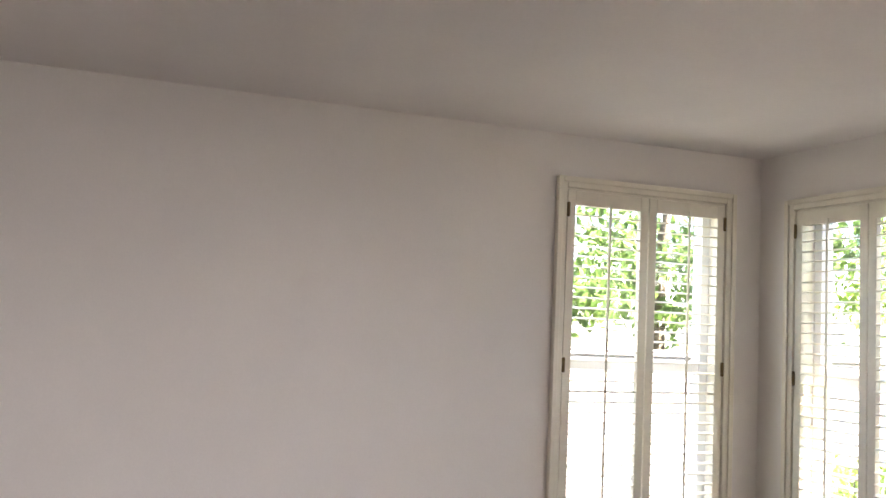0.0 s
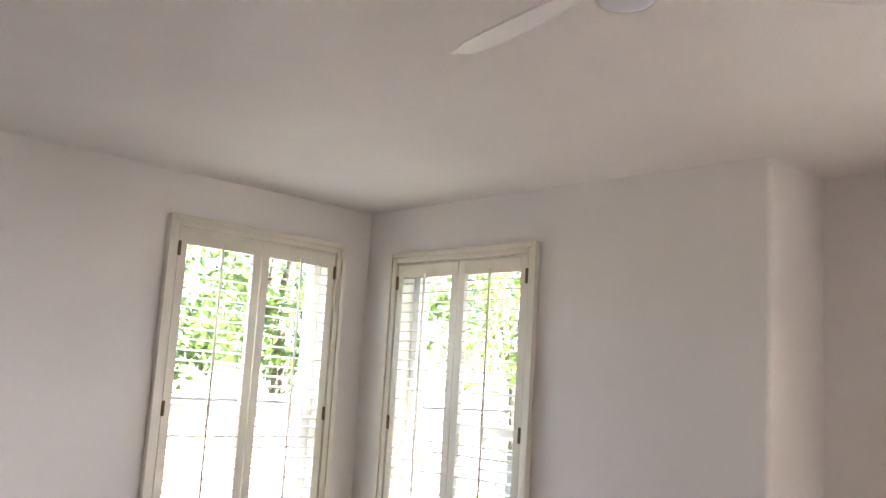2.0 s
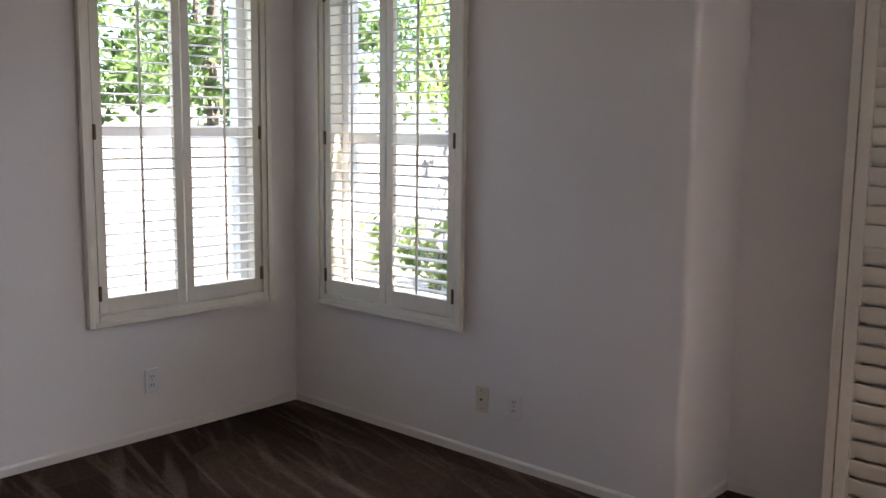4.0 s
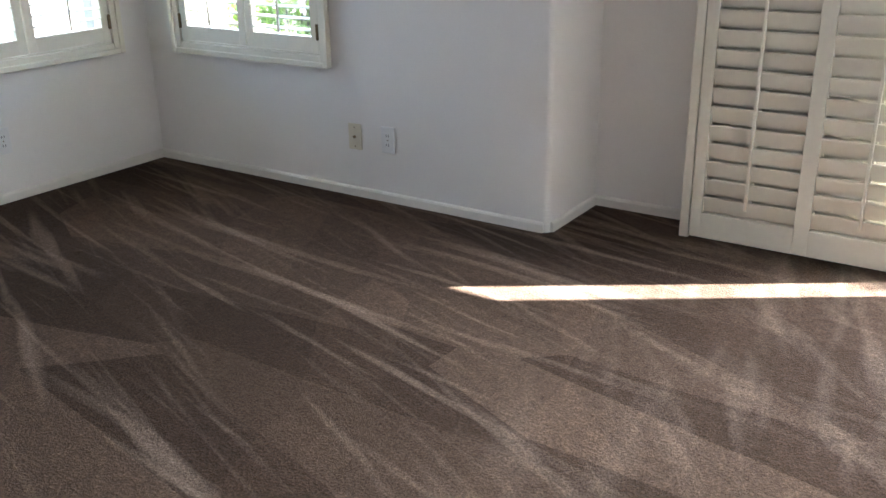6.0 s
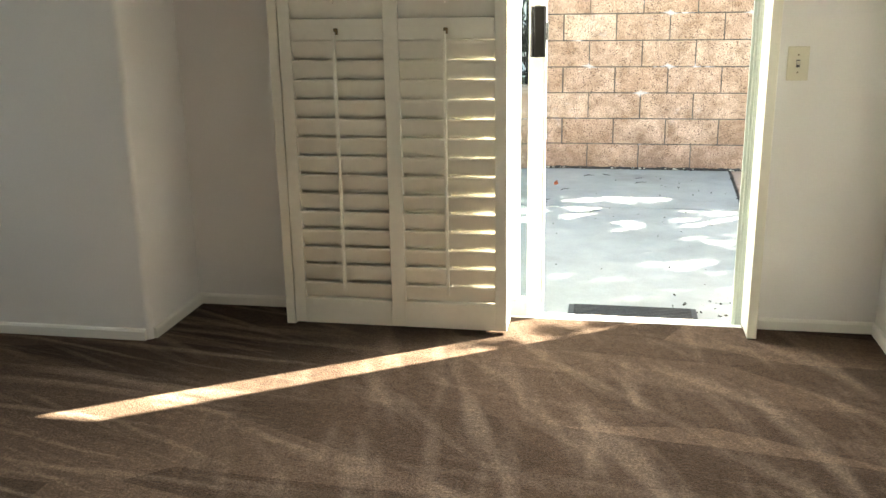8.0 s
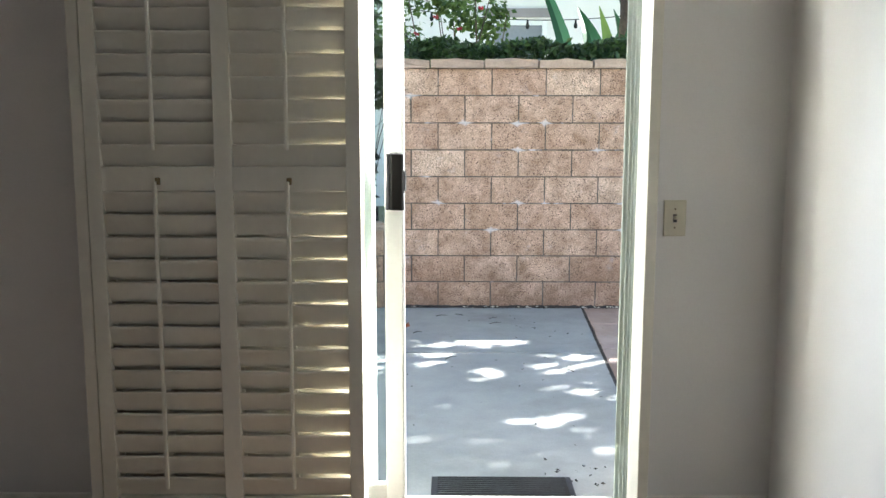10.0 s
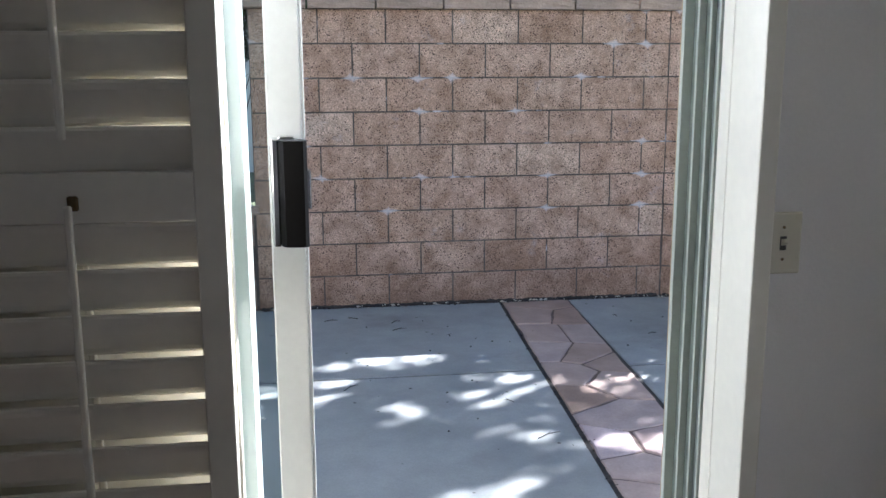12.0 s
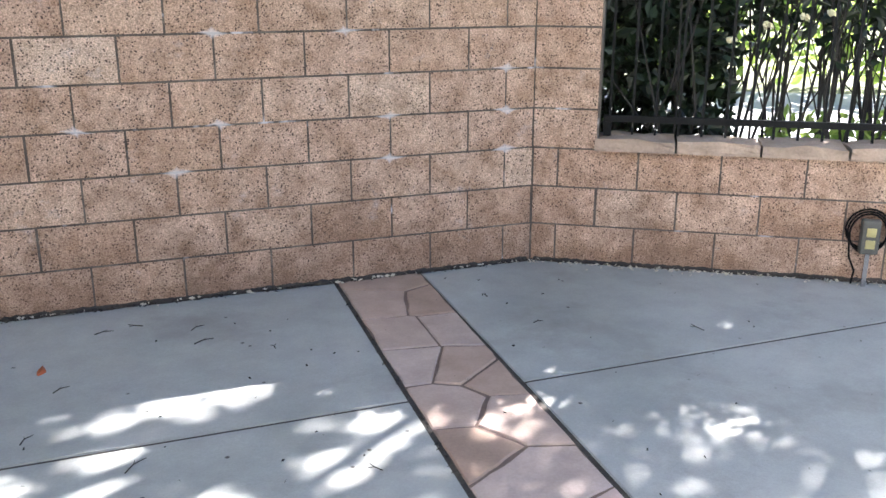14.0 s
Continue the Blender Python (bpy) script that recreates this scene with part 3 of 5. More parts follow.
# shutter frame in front of the sliding door, standing off the wall
YF = -0.515
fr = thing("door_shutter_frame", pose(0, 0, 0), "deep cream wooden frame with crown moulding round the patio door", "frame")
part("side_board", boxes(((-0.874, YF - 0.012, 0.003), (-0.838, YD - 0.002, 2.15)), bevel=0.003), M_SHUT, fr)
part("side_board", boxes(((0.850, -0.455, 0.003), (0.884, YD - 0.002, 2.124)), bevel=0.003), M_SHUT, fr)
part("side_liner", boxes(((0.850, YD - 0.001, 0.003), (0.867, -0.288, 2.124)), bevel=0.002), M_SHUT, fr)
part("head_board", boxes(((-0.838, YF - 0.012, 2.09), (0.862, YF + 0.012, 2.15)), bevel=0.003), M_SHUT, fr)
part("top_board", boxes(((-0.838, YF + 0.013, 2.125), (0.862, YD - 0.002, 2.149)), bevel=0.003), M_SHUT, fr)
crown_outline = [(YD - 0.002, 2.151), (YF - 0.02, 2.151), (YF - 0.024, 2.175), (YF - 0.016, 2.19), (YF - 0.02, 2.215), (YF - 0.036, 2.245), (YF - 0.05, 2.262), (YF - 0.05, 2.28), (YF - 0.042, 2.295), (YF - 0.046, 2.31), (YD - 0.002, 2.31)]
part("crown", prism(bmesh.new(), crown_outline, -0.905, 0.915, "x"), M_SHUT, fr, "stepped crown moulding")

PX0, PX1, PZ0, PZ1 = -0.834, -0.016, 0.014, 2.085
cols = ((-0.79, -0.452), (-0.398, -0.06))
mid0, mid1, bot, top = 1.077, 1.149, 0.112, 2.01


def bypass_panel(yc, width, thick, tilts, blunt, label):
    """One tall shutter leaf of two louvered columns, its middle plane at yc."""
    sp = thing("sliding_shutter", pose(0, 0, 0), label, "shutters", "bypass shutter panels")
    y0, y1 = yc - 0.016, yc + 0.016
    frame_parts = [((PX0, y0, PZ0), (cols[0][0], y1, PZ1)), ((cols[0][1], y0, PZ0), (cols[1][0], y1, PZ1)), ((cols[1][1], y0, PZ0), (PX1, y1, PZ1))]
    for a, b in frame_parts:
        part("stile", boxes((a, b), bevel=0.0025), M_SHUT, sp)
    for a, b in cols:
        for z0, z1 in ((PZ0, bot), (mid0, mid1), (top, PZ1)):
            part("rail", boxes(((a, y0, z0), (b, y1, z1)), bevel=0.0015), M_SHUT, sp)
    closed = [louver_mesh(cols[0][1] - cols[0][0] - 0.001, width, thick, 90 + a, blunt) for a in tilts]
    for ci, (a, b) in enumerate(cols):
        for z0, z1 in ((bot, mid0), (mid1, top)):
            n = round((z1 - z0) / 0.0688)
            step = (z1 - z0) / n
            for i in range(n):
                pick = closed[1] if ci == 0 else (closed[2] if (i in (4, 5, 6)) else closed[random.choice((0, 1, 1))])
                if ci == 1 and z0 > 1 or (ci == 1 and i > 10):
                    pick = closed[3]
                lv = part("louver", pick, M_SHUT, sp)
                lv.location = (a + 0.0005, yc, z0 + (i + 0.5) * step)
            xm = (a + b) / 2
            tall = (z0 + 0.045, z1 + 0.03) if z0 < 1 else (z0 + 0.05, z1 - 0.02)
            part("tilt_rod", boxes(((xm - 0.0055, yc - 0.056, tall[0]), (xm + 0.0055, yc - 0.044, tall[1])), bevel=0.003), M_SHUT, sp, "square cream tilt rod")
            if z0 < 1:
                bm = boxes(((xm - 0.008, y0 - 0.007, tall[1] - 0.012), (xm + 0.008, y0, tall[1] + 0.01)), bevel=0.003)
                part("rod_catch", bm, M_BRASS, sp, "small dark rod catch")


bypass_panel(YF, 0.069, 0.0105, (18.5, 19.5, 23.0, 17.0), 0.6, "tall cream bypass shutter panel with nearly closed wide louvers")
bypass_panel(YF + 0.075, 0.086, 0.012, (6.0, 6.0, 7.0, 9.5), 0.45, "second cream shutter panel stacked behind the first")
# added board in whiter paint, standing in for the sunlit band at the edge
part("edge_band_board", boxes(((PX1 - 0.034, YF + 0.093, 0.014), (PX1 - 0.012, -0.338, 2.085)), bevel=0.003), M_VINYL, fr, "white board added for the sunlit band along the panel edge")

# ---------------------------------------------------------------- patio door
dr = tagged(thing("door_1", pose(0, 0, 0), "white aluminium sliding glass patio door standing open", "door"), kind="structure")
# dark tones between the ribs put the grooves' shade into the colour
for x0, x1, yy0, yy1, name, mt in ((0.854, 0.868, -0.286, -0.135, "jamb", M_ALU_SHADE), (0.846, 0.854, -0.285, -0.277, "jamb_rib", M_ALU_RIB), (0.843, 0.854, -0.252, -0.244, "jamb_rib", M_ALU_RIB),
                                   (0.839, 0.854, -0.206, -0.197, "jamb_rib", M_ALU_RIB), (0.834, 0.854, -0.150, -0.136, "jamb_rib", M_ALU_RIB), (0.8525, 0.8555, -0.276, -0.254, "groove_shade_strip", M_GROOVE_SHADE), (0.8525, 0.8555, -0.243, -0.224, "groove_shade_strip", M_GROOVE_SHADE), (0.8525, 0.8555, -0.196, -0.178, "groove_shade_strip", M_GROOVE_SHADE)):
    part(name, boxes(((x0, yy0, -0.07), (x1, yy1, 2.455)), bevel=0.0015), mt, dr)
part("jamb", boxes(((-0.84, -0.325, -0.07), (-0.815, -0.135, 2.455)), bevel=0.002), M_ALU, dr)
part("head", boxes(((-0.815, -0.298, 2.43), (0.854, -0.135, 2.455)), bevel=0.002), M_ALU, dr)
part("threshold", boxes(((-0.815, -0.31, -0.10), (0.849, -0.102, -0.07)), bevel=0.003), M_ALU, dr, "aluminium threshold track")
for yy in (-0.292, -0.236, -0.180, -0.128):
    part("track_rib", boxes(((-0.815, yy - 0.003, -0.07), (0.830, yy + 0.003, -0.052)), bevel=0.001), M_ALU, dr)
part("carpet_bar", boxes(((-0.838, -0.334, -0.04), (0.849, -0.311, 0.002)), bevel=0.003), M_ALU, dr)


def door_panel(name, x0, x1, y0, y1, stile, label):
    t = part(name, boxes(((x0, y0, -0.05), (x0 + stile, y1, 2.42)), ((x1 - stile, y0, -0.05), (x1, y1, 2.42)), ((x0 + stile, y0, -0.05), (x1 - stile, y1, 0.07)), ((x0 + stile, y0, 2.355), (x1 - stile, y1, 2.42)), bevel=0.003), M_ALU, dr, label)
    g = part("pane", boxes(((x0 + stile, (y0 + y1) / 2 - 0.003, 0.07), (x1 - stile, (y0 + y1) / 2 + 0.003, 2.355))), M_GLASS, t)
    g.visible_shadow = False
    return t


slide = door_panel("sliding_panel", -0.70, 0.096, -0.322, -0.284, 0.058, "sliding glass panel pushed open")
door_panel("fixed_panel", -0.812, -0.006, -0.262, -0.150, 0.052, "fixed glass panel")
part("stile_edge", boxes(((0.0965, -0.318, 0.0), (0.101, -0.289, 2.415))), M_ALU, slide)
hb = boxes(((0.055, -0.346, 1.0), (0.082, -0.3225, 1.185)), bevel=0.004)
h1 = part("handle_plate", hb, M_CHROME, slide, "chrome handle back plate")
hg = bmesh.new()
prism(hg, [(0.058, -0.348), (0.058, -0.375), (0.066, -0.388), (0.098, -0.392), (0.1035, -0.384), (0.1035, -0.3625), (0.094, -0.348)], 1.005, 1.18)
part("handle_grip", hg, M_BLACK, slide, "black door pull")
part("handle_strip", boxes(((0.0445, -0.372, 1.003), (0.0575, -0.3225, 1.182)), bevel=0.003), M_CHROME, slide)
part("latch", boxes(((0.1015, -0.331, 1.06), (0.109, -0.297, 1.125)), bevel=0.002), M_CHROME, slide)
part("outer_pull", boxes(((0.05, -0.283, 0.99), (0.085, -0.245, 1.19)), bevel=0.006), M_BLACK, slide)


# ---------------------------------------------------------------- switches and sockets
def wall_plate(kind, m, material, label, group=""):
    """A wall plate in the plane y = 0, facing -y, centred on its origin."""
    t = thing(kind, m, label, "switch" if kind == "light_switch" else "outlet", group)
    part("plate", boxes(((-0.036, -0.006, -0.058), (0.036, 0, 0.058)), bevel=0.003), material, t)
    if kind == "light_switch":
        part("toggle_slot", boxes(((-0.006, -0.0075, -0.013), (0.006, -0.0061, 0.013))), M_SLOT, t)
        part("toggle", prism(bmesh.new(), [(-0.0075, -0.004), (-0.021, 0.004), (-0.019, 0.010), (-0.0075, 0.008)], -0.0045, 0.0045, "x"), material, t)
    elif kind == "cable_outlet":
        bm = bmesh.new()
        rod(bm, (0, -0.0061, 0), (0, -0.014, 0), 0.006, seg=12)
        part("socket", bm, M_BRASS, t, "threaded brass cable socket")
    else:
        for z in (-0.02, 0.02):
            part("receptacle", boxes(((-0.016, -0.0085, z - 0.014), (0.016, -0.0061, z + 0.014)), bevel=0.001), material, t)
            for x in (-0.006, 0.006):
                part("slot", boxes(((x - 0.0014, -0.0095, z - 0.005), (x + 0.0014, -0.0086, z + 0.005))), M_SLOT, t)
    bm = bmesh.new()
    for z in ((-0.03, 0.03) if kind == "light_switch" else (0.0,) if kind == "outlet" else (-0.042, 0.042)):
        rod(bm, (0, -0.0061, z), (0, -0.008, z), 0.003, seg=8)
    part("screw", bm, M_BRASS, t)
    return t


wall_plate("cable_outlet", pose(-2.274, YW, 0.272), M_IVORY, "ivory cable outlet plate on the white wall", "wall plates under the north wall")
wall_plate("outlet", pose(-2.094, YW, 0.278), M_PLATE, "white double power outlet on the white wall", "wall plates under the north wall")
wall_plate("outlet", pose(XL, -1.62, 0.274, 0, 0, 90), M_PLATE, "white double power outlet below west window")
wall_plate("outlet", pose(XR, -0.915, 0.22, 0, 0, -90), M_PLATE, "white double power outlet on the east wall")
wall_plate("light_switch", pose(0.967, YD, 0.976), M_IVORY, "ivory toggle light switch beside the patio door")

# ---------------------------------------------------------------- ceiling fan
FX, FY = -0.678, -2.594
fan = thing("ceiling_fan", pose(FX, FY, ZC), "white three-blade ceiling fan with frosted light", "fan")


def lathe(profile, seg=32):
    bm = bmesh.new()
    rings = [[bm.verts.new((r * math.cos(2 * math.pi * i / seg), r * math.sin(2 * math.pi * i / seg), z)) for i in range(seg)] for r, z in profile]
    for lo, hi in zip(rings, rings[1:]):
        for i in range(seg):
            bm.faces.new((lo[i], lo[(i + 1) % seg], hi[(i + 1) % seg], hi[i]))
    bm.faces.new(rings[0])
    bm.faces.new(rings[-1])
    bmesh.ops.recalc_face_normals(bm, faces=bm.faces[:])
    return bm


part("canopy", lathe([(0.056, 0.0), (0.055, -0.03), (0.045, -0.045), (0.022, -0.052)]), M_FAN, fan, smooth=True)
part("down_rod", rod(bmesh.new(), (0, 0, -0.05), (0, 0, -0.10), 0.014, seg=16), M_FAN, fan)
part("motor_housing", lathe([(0.026, -0.092), (0.050, -0.097), (0.058, -0.108), (0.060, -0.125), (0.059, -0.20), (0.055, -0.224), (0.0525, -0.228), (0.050, -0.223)]), M_FAN, fan, smooth=True)
part("light_lens", lathe([(0.0495, -0.2215), (0.048, -0.227), (0.036, -0.231), (0.01, -0.233)]), M_FROST, fan, "frosted light lens, unlit", smooth=True)
for a in (168, 48, -72):
    bm = bmesh.new()
    c, s = math.cos(radians(a)), math.sin(radians(a))
    rows = []
    for i in range(13):
        f = i / 12
        d = 0.06 + 0.452 * f
        half = 0.022 + 0.022 * math.sin(math.pi * min(1.0, f * 1.05) * 0.62) - 0.016 * max(0.0, f - 0.85) / 0.15
        pitch = radians(11)
        ring = []
        for k, th in ((-1, 0.0025), (1, 0.0025), (1, -0.0025), (-1, -0.0025)):
            off, z = k * half * math.cos(pitch), -0.172 - k * half * math.sin(pitch) + th
            ring.append(bm.verts.new((d * c - off * s, d * s + off * c, z)))
        rows.append(ring)
    for lo, hi in zip(rows, rows[1:]):
        for i in range(4):
            bm.faces.new((lo[i], lo[(i + 1) % 4], hi[(i + 1) % 4], hi[i]))
    bm.faces.new(rows[0])
    bm.faces.new(rows[-1][::-1])
    bmesh.ops.recalc_face_normals(bm, faces=bm.faces[:])
    part("blade", bm, M_FAN, fan, smooth=False)


# ---------------------------------------------------------------- garden
setting("ground", boxes(((-150, -150, -0.6), (150, 150, GZ - 0.03))), M_GROUND, "garden soil and grass reaching to the distance", "ground")
setting("foundation", boxes(((XL - T, YB - T, -0.55), (XR + T, YW + T, -0.301)), ((XC - T, YW + T, -0.55), (XR + T, YD + T, -0.301)), ((DOOR[0], YD - 0.03, -0.30), (DOOR[1], YD + T, -0.102))), M_CONC, "concrete house foundation", "foundation")
FL = lambda y: 1.27 + (y - 3.735) * 0.047       # the two edges of the stone strip
FR = lambda y: 1.73 + (y - 3.735) * 0.055
JY = 2.37
patio = setting("patio", boxes(((-6.9, -0.128, GZ - 0.10), (6.0, 4.2, GZ - 0.005))), M_SOIL, "dark soil bed under the patio slabs", "patio")


def slab(outline):
    bm = prism(bmesh.new(), outline, GZ - 0.06, GZ)
    bmesh.ops.bevel(bm, geom=[e for e in bm.edges if all(v.co.z > GZ - 0.001 for v in e.verts)], offset=0.004, segments=2, affect="EDGES")
    part("slab", bm, M_CONC, patio, "weathered grey concrete slab")


g = 0.008
slab([(-6.8, -0.126), (FL(-0.126) - g, -0.126), (FL(JY) - g, JY - g), (-6.8, JY - g)])
slab([(-6.8, JY + g), (FL(JY) - g, JY + g), (FL(3.75) - g, 3.75), (-6.8, 3.75)])
slab([(FR(-0.126) + g, -0.126), (5.9, -0.126), (5.9, JY - g), (FR(JY) + g, JY - g)])
slab([(FR(JY) + g, JY + g), (5.9, JY + g), (5.9, 4.15), (FR(3.75) + g, 4.15)])


# unseen block added over the room to throw shadow across the side garden
setting("garden_shade_block", boxes(((XL - T, YB - T, 2.786), (XR + T, YW + T, 5.5))), M_STUCCO, "plain pale unseen block added to shade the side garden", "wall")


# leaves
def leaf_cloud(name, points, size, material, label, category="plant", parent=None, kind="", flat=0.0):
    """Many small folded leaves at the given points, in one mesh."""
    rng = np.random.default_rng(len(points))
    n = len(points)
    p = np.asarray(points, float)
    a = rng.normal(size=(n, 3))
    a[:, 2] *= 1 - flat
    a /= np.linalg.norm(a, axis=1)[:, None]
    b = np.cross(a, rng.normal(size=(n, 3)))
    b /= np.linalg.norm(b, axis=1)[:, None] + 1e-9
    c = np.cross(a, b)
    s = size * rng.uniform(0.65, 1.25, (n, 1))
    v = np.stack([p - a * s, p + b * s * 0.5 + c * s * 0.12, p + a * s, p - b * s * 0.5 + c * s * 0.12], 1).reshape(-1, 3)
    i = np.arange(n)[:, None] * 4
    f = np.concatenate([i + np.array([[0, 1, 2]]), i + np.array([[0, 2, 3]])])
    me = bpy.data.meshes.new(name)
    me.from_pydata(v.tolist(), [], f.tolist())
    me.materials.append(material)
    ob = new(name, me)
    if parent:
        ob.parent = parent
        return tagged(ob, kind="stuff")
    return tagged(ob, label, category, kind=kind)


def blob_points(blobs, n, seed, hollow=0.35):
    """Points in uneven clumps inside ellipsoids (x, y, z, rx, ry, rz)."""
    rng = np.random.default_rng(seed)
    out = []
    for x, y, z, rx, ry, rz in blobs:
        cl = rng.normal(size=(max(6, n // 60), 3))
        cl /= np.linalg.norm(cl, axis=1)[:, None]
        cl *= rng.uniform(hollow, 1.0, (len(cl), 1)) ** 0.6
        pick = cl[rng.integers(0, len(cl), n)] + rng.normal(scale=0.14, size=(n, 3))
        out.append(pick * (rx, ry, rz) + (x, y, z))
    return np.concatenate(out)


def branches(bm, base, tips, r, fork=0.45, seg=7):
    base = Vector(base)
    for tip in tips:
        tip = Vector(tip)
        mid = base.lerp(tip, fork) + Vector((random.uniform(-1, 1), random.uniform(-1, 1), 0.2)) * (tip - base).length * 0.08
        rod(bm, base, mid, r, r * 0.7, seg)
        rod(bm, mid, tip, r * 0.7, r * 0.2, seg)


def tree(label, base, tops, radius, crown_pts, leaf, material):
    t = thing("tree", pose(0, 0, 0), label, "tree", "garden trees")
    base = Vector(base)
    bm = bmesh.new()
    fork = base + (sum((Vector(q) for q in tops), Vector()) / len(tops) - base) * 0.42
    rod(bm, base - Vector((0, 0, 0.1)), fork, radius, radius * 0.72, 10)
    branches(bm, fork, tops, radius * 0.55)
    part("trunk", bm, M_BARK, t, "rough brown bark")
    leaf_cloud("crown", crown_pts, leaf, material, "", parent=t)
    return t


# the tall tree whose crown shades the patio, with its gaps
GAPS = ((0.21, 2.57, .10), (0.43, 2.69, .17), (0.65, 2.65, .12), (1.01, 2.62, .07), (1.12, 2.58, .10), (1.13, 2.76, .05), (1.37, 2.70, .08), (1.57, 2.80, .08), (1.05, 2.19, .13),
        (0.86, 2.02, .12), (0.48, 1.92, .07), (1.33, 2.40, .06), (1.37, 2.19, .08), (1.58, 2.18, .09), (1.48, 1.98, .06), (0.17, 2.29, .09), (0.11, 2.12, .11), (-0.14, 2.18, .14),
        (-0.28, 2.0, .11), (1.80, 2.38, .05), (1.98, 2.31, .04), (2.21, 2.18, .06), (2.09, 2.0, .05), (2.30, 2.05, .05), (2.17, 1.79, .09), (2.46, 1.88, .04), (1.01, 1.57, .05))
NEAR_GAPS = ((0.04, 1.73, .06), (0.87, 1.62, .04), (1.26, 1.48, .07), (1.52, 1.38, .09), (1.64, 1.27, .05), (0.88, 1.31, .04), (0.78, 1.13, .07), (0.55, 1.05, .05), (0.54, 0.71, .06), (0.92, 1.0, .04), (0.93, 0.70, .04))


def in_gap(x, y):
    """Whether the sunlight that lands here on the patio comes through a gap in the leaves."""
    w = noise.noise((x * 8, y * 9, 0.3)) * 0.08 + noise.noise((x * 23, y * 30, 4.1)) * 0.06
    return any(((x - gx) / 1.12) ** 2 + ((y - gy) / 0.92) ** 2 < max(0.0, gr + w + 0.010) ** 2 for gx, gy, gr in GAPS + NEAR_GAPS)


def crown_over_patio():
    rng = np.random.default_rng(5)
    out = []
    # leaves that shade x < -1.3 are added, unseen, for ground outside window_2
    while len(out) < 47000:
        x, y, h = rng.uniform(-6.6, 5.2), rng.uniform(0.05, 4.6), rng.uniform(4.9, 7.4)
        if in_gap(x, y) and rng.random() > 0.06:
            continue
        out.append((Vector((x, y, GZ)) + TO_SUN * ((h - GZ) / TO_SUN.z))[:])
    # unseen leaves added overhead, only to dim the sky above the patio
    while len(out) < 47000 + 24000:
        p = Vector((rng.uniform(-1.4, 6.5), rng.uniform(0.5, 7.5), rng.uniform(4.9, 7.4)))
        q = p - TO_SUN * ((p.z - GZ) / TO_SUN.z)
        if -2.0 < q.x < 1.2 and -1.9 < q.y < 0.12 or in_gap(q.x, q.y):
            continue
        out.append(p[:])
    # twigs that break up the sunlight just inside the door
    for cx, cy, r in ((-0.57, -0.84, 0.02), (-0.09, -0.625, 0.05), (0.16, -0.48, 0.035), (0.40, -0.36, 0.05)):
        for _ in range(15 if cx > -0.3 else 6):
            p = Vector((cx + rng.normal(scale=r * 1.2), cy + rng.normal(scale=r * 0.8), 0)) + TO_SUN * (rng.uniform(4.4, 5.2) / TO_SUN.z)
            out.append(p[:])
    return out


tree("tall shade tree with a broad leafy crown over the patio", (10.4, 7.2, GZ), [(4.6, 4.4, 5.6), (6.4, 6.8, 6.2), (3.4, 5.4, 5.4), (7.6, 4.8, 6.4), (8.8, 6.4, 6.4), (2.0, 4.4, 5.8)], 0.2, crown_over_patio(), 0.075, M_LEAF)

# trees and walls seen through the two windows
blobs = [(-10.2, 1.0, 3.0, 1.5, 1.4, 1.6), (-10.6, 3.4, 3.4, 1.5, 1.6, 1.9), (-11.2, 5.6, 3.6, 1.6, 1.6, 2.0)]
for i, bl in enumerate(blobs):
    x, y, z = bl[:3]
    tree("leafy green garden tree behind the pale wall", (x, y, GZ), [(x + random.uniform(-0.6, 0.6), y + random.uniform(-0.6, 0.6), z + 0.9) for _ in range(4)], 0.11, blob_points([bl, (x, y + 0.3, z - 1.0, 1.4, 1.3, 0.7)], 1500, 20 + i), 0.085, M_LEAF)
for i, bl in enumerate([(-8.9, 6.8, 2.9, 1.3, 1.1, 1.5), (-6.3, 6.6, 3.2, 1.4, 1.1, 1.7), (-11.4, 9.4, 3.4, 2.0, 1.6, 2.2), (-8.2, 11.0, 3.6, 2.2, 1.5, 2.4)]):
    x, y, z = bl[:3]
    tree("bright green garden tree beyond the patio", (x, y, GZ), [(x + random.uniform(-0.6, 0.6), y + random.uniform(-0.6, 0.6), z + 0.8) for _ in range(4)], 0.12, blob_points([bl], 1300, 40 + i), 0.085, M_LEAF if i == 2 else M_LEAF_LIME)
gw = thing("garden_wall", pose(0, 0, 0), "pale sunlit stucco garden wall with a cap", "wall")
part("wall_body", boxes(((-7.75, -7.0, GZ - 0.1), (-7.55, 4.9, 1.36))), M_GARDEN, gw)
part("cap", boxes(((-7.78, -7.0, 1.361), (-7.52, 4.93, 1.42)), bevel=0.008), M_GARDEN, gw)
gl = thing("low_garden_wall", pose(0, 0, 0), "low pale garden wall beyond the patio", "wall")
part("wall_body", boxes(((-12.5, 5.3, GZ - 0.1), (-4.6, 5.5, 0.72))), M_GARDEN, gl)
part("cap", boxes(((-12.5, 5.27, 0.721), (-4.57, 5.53, 0.78)), bevel=0.008), M_GARDEN, gl)
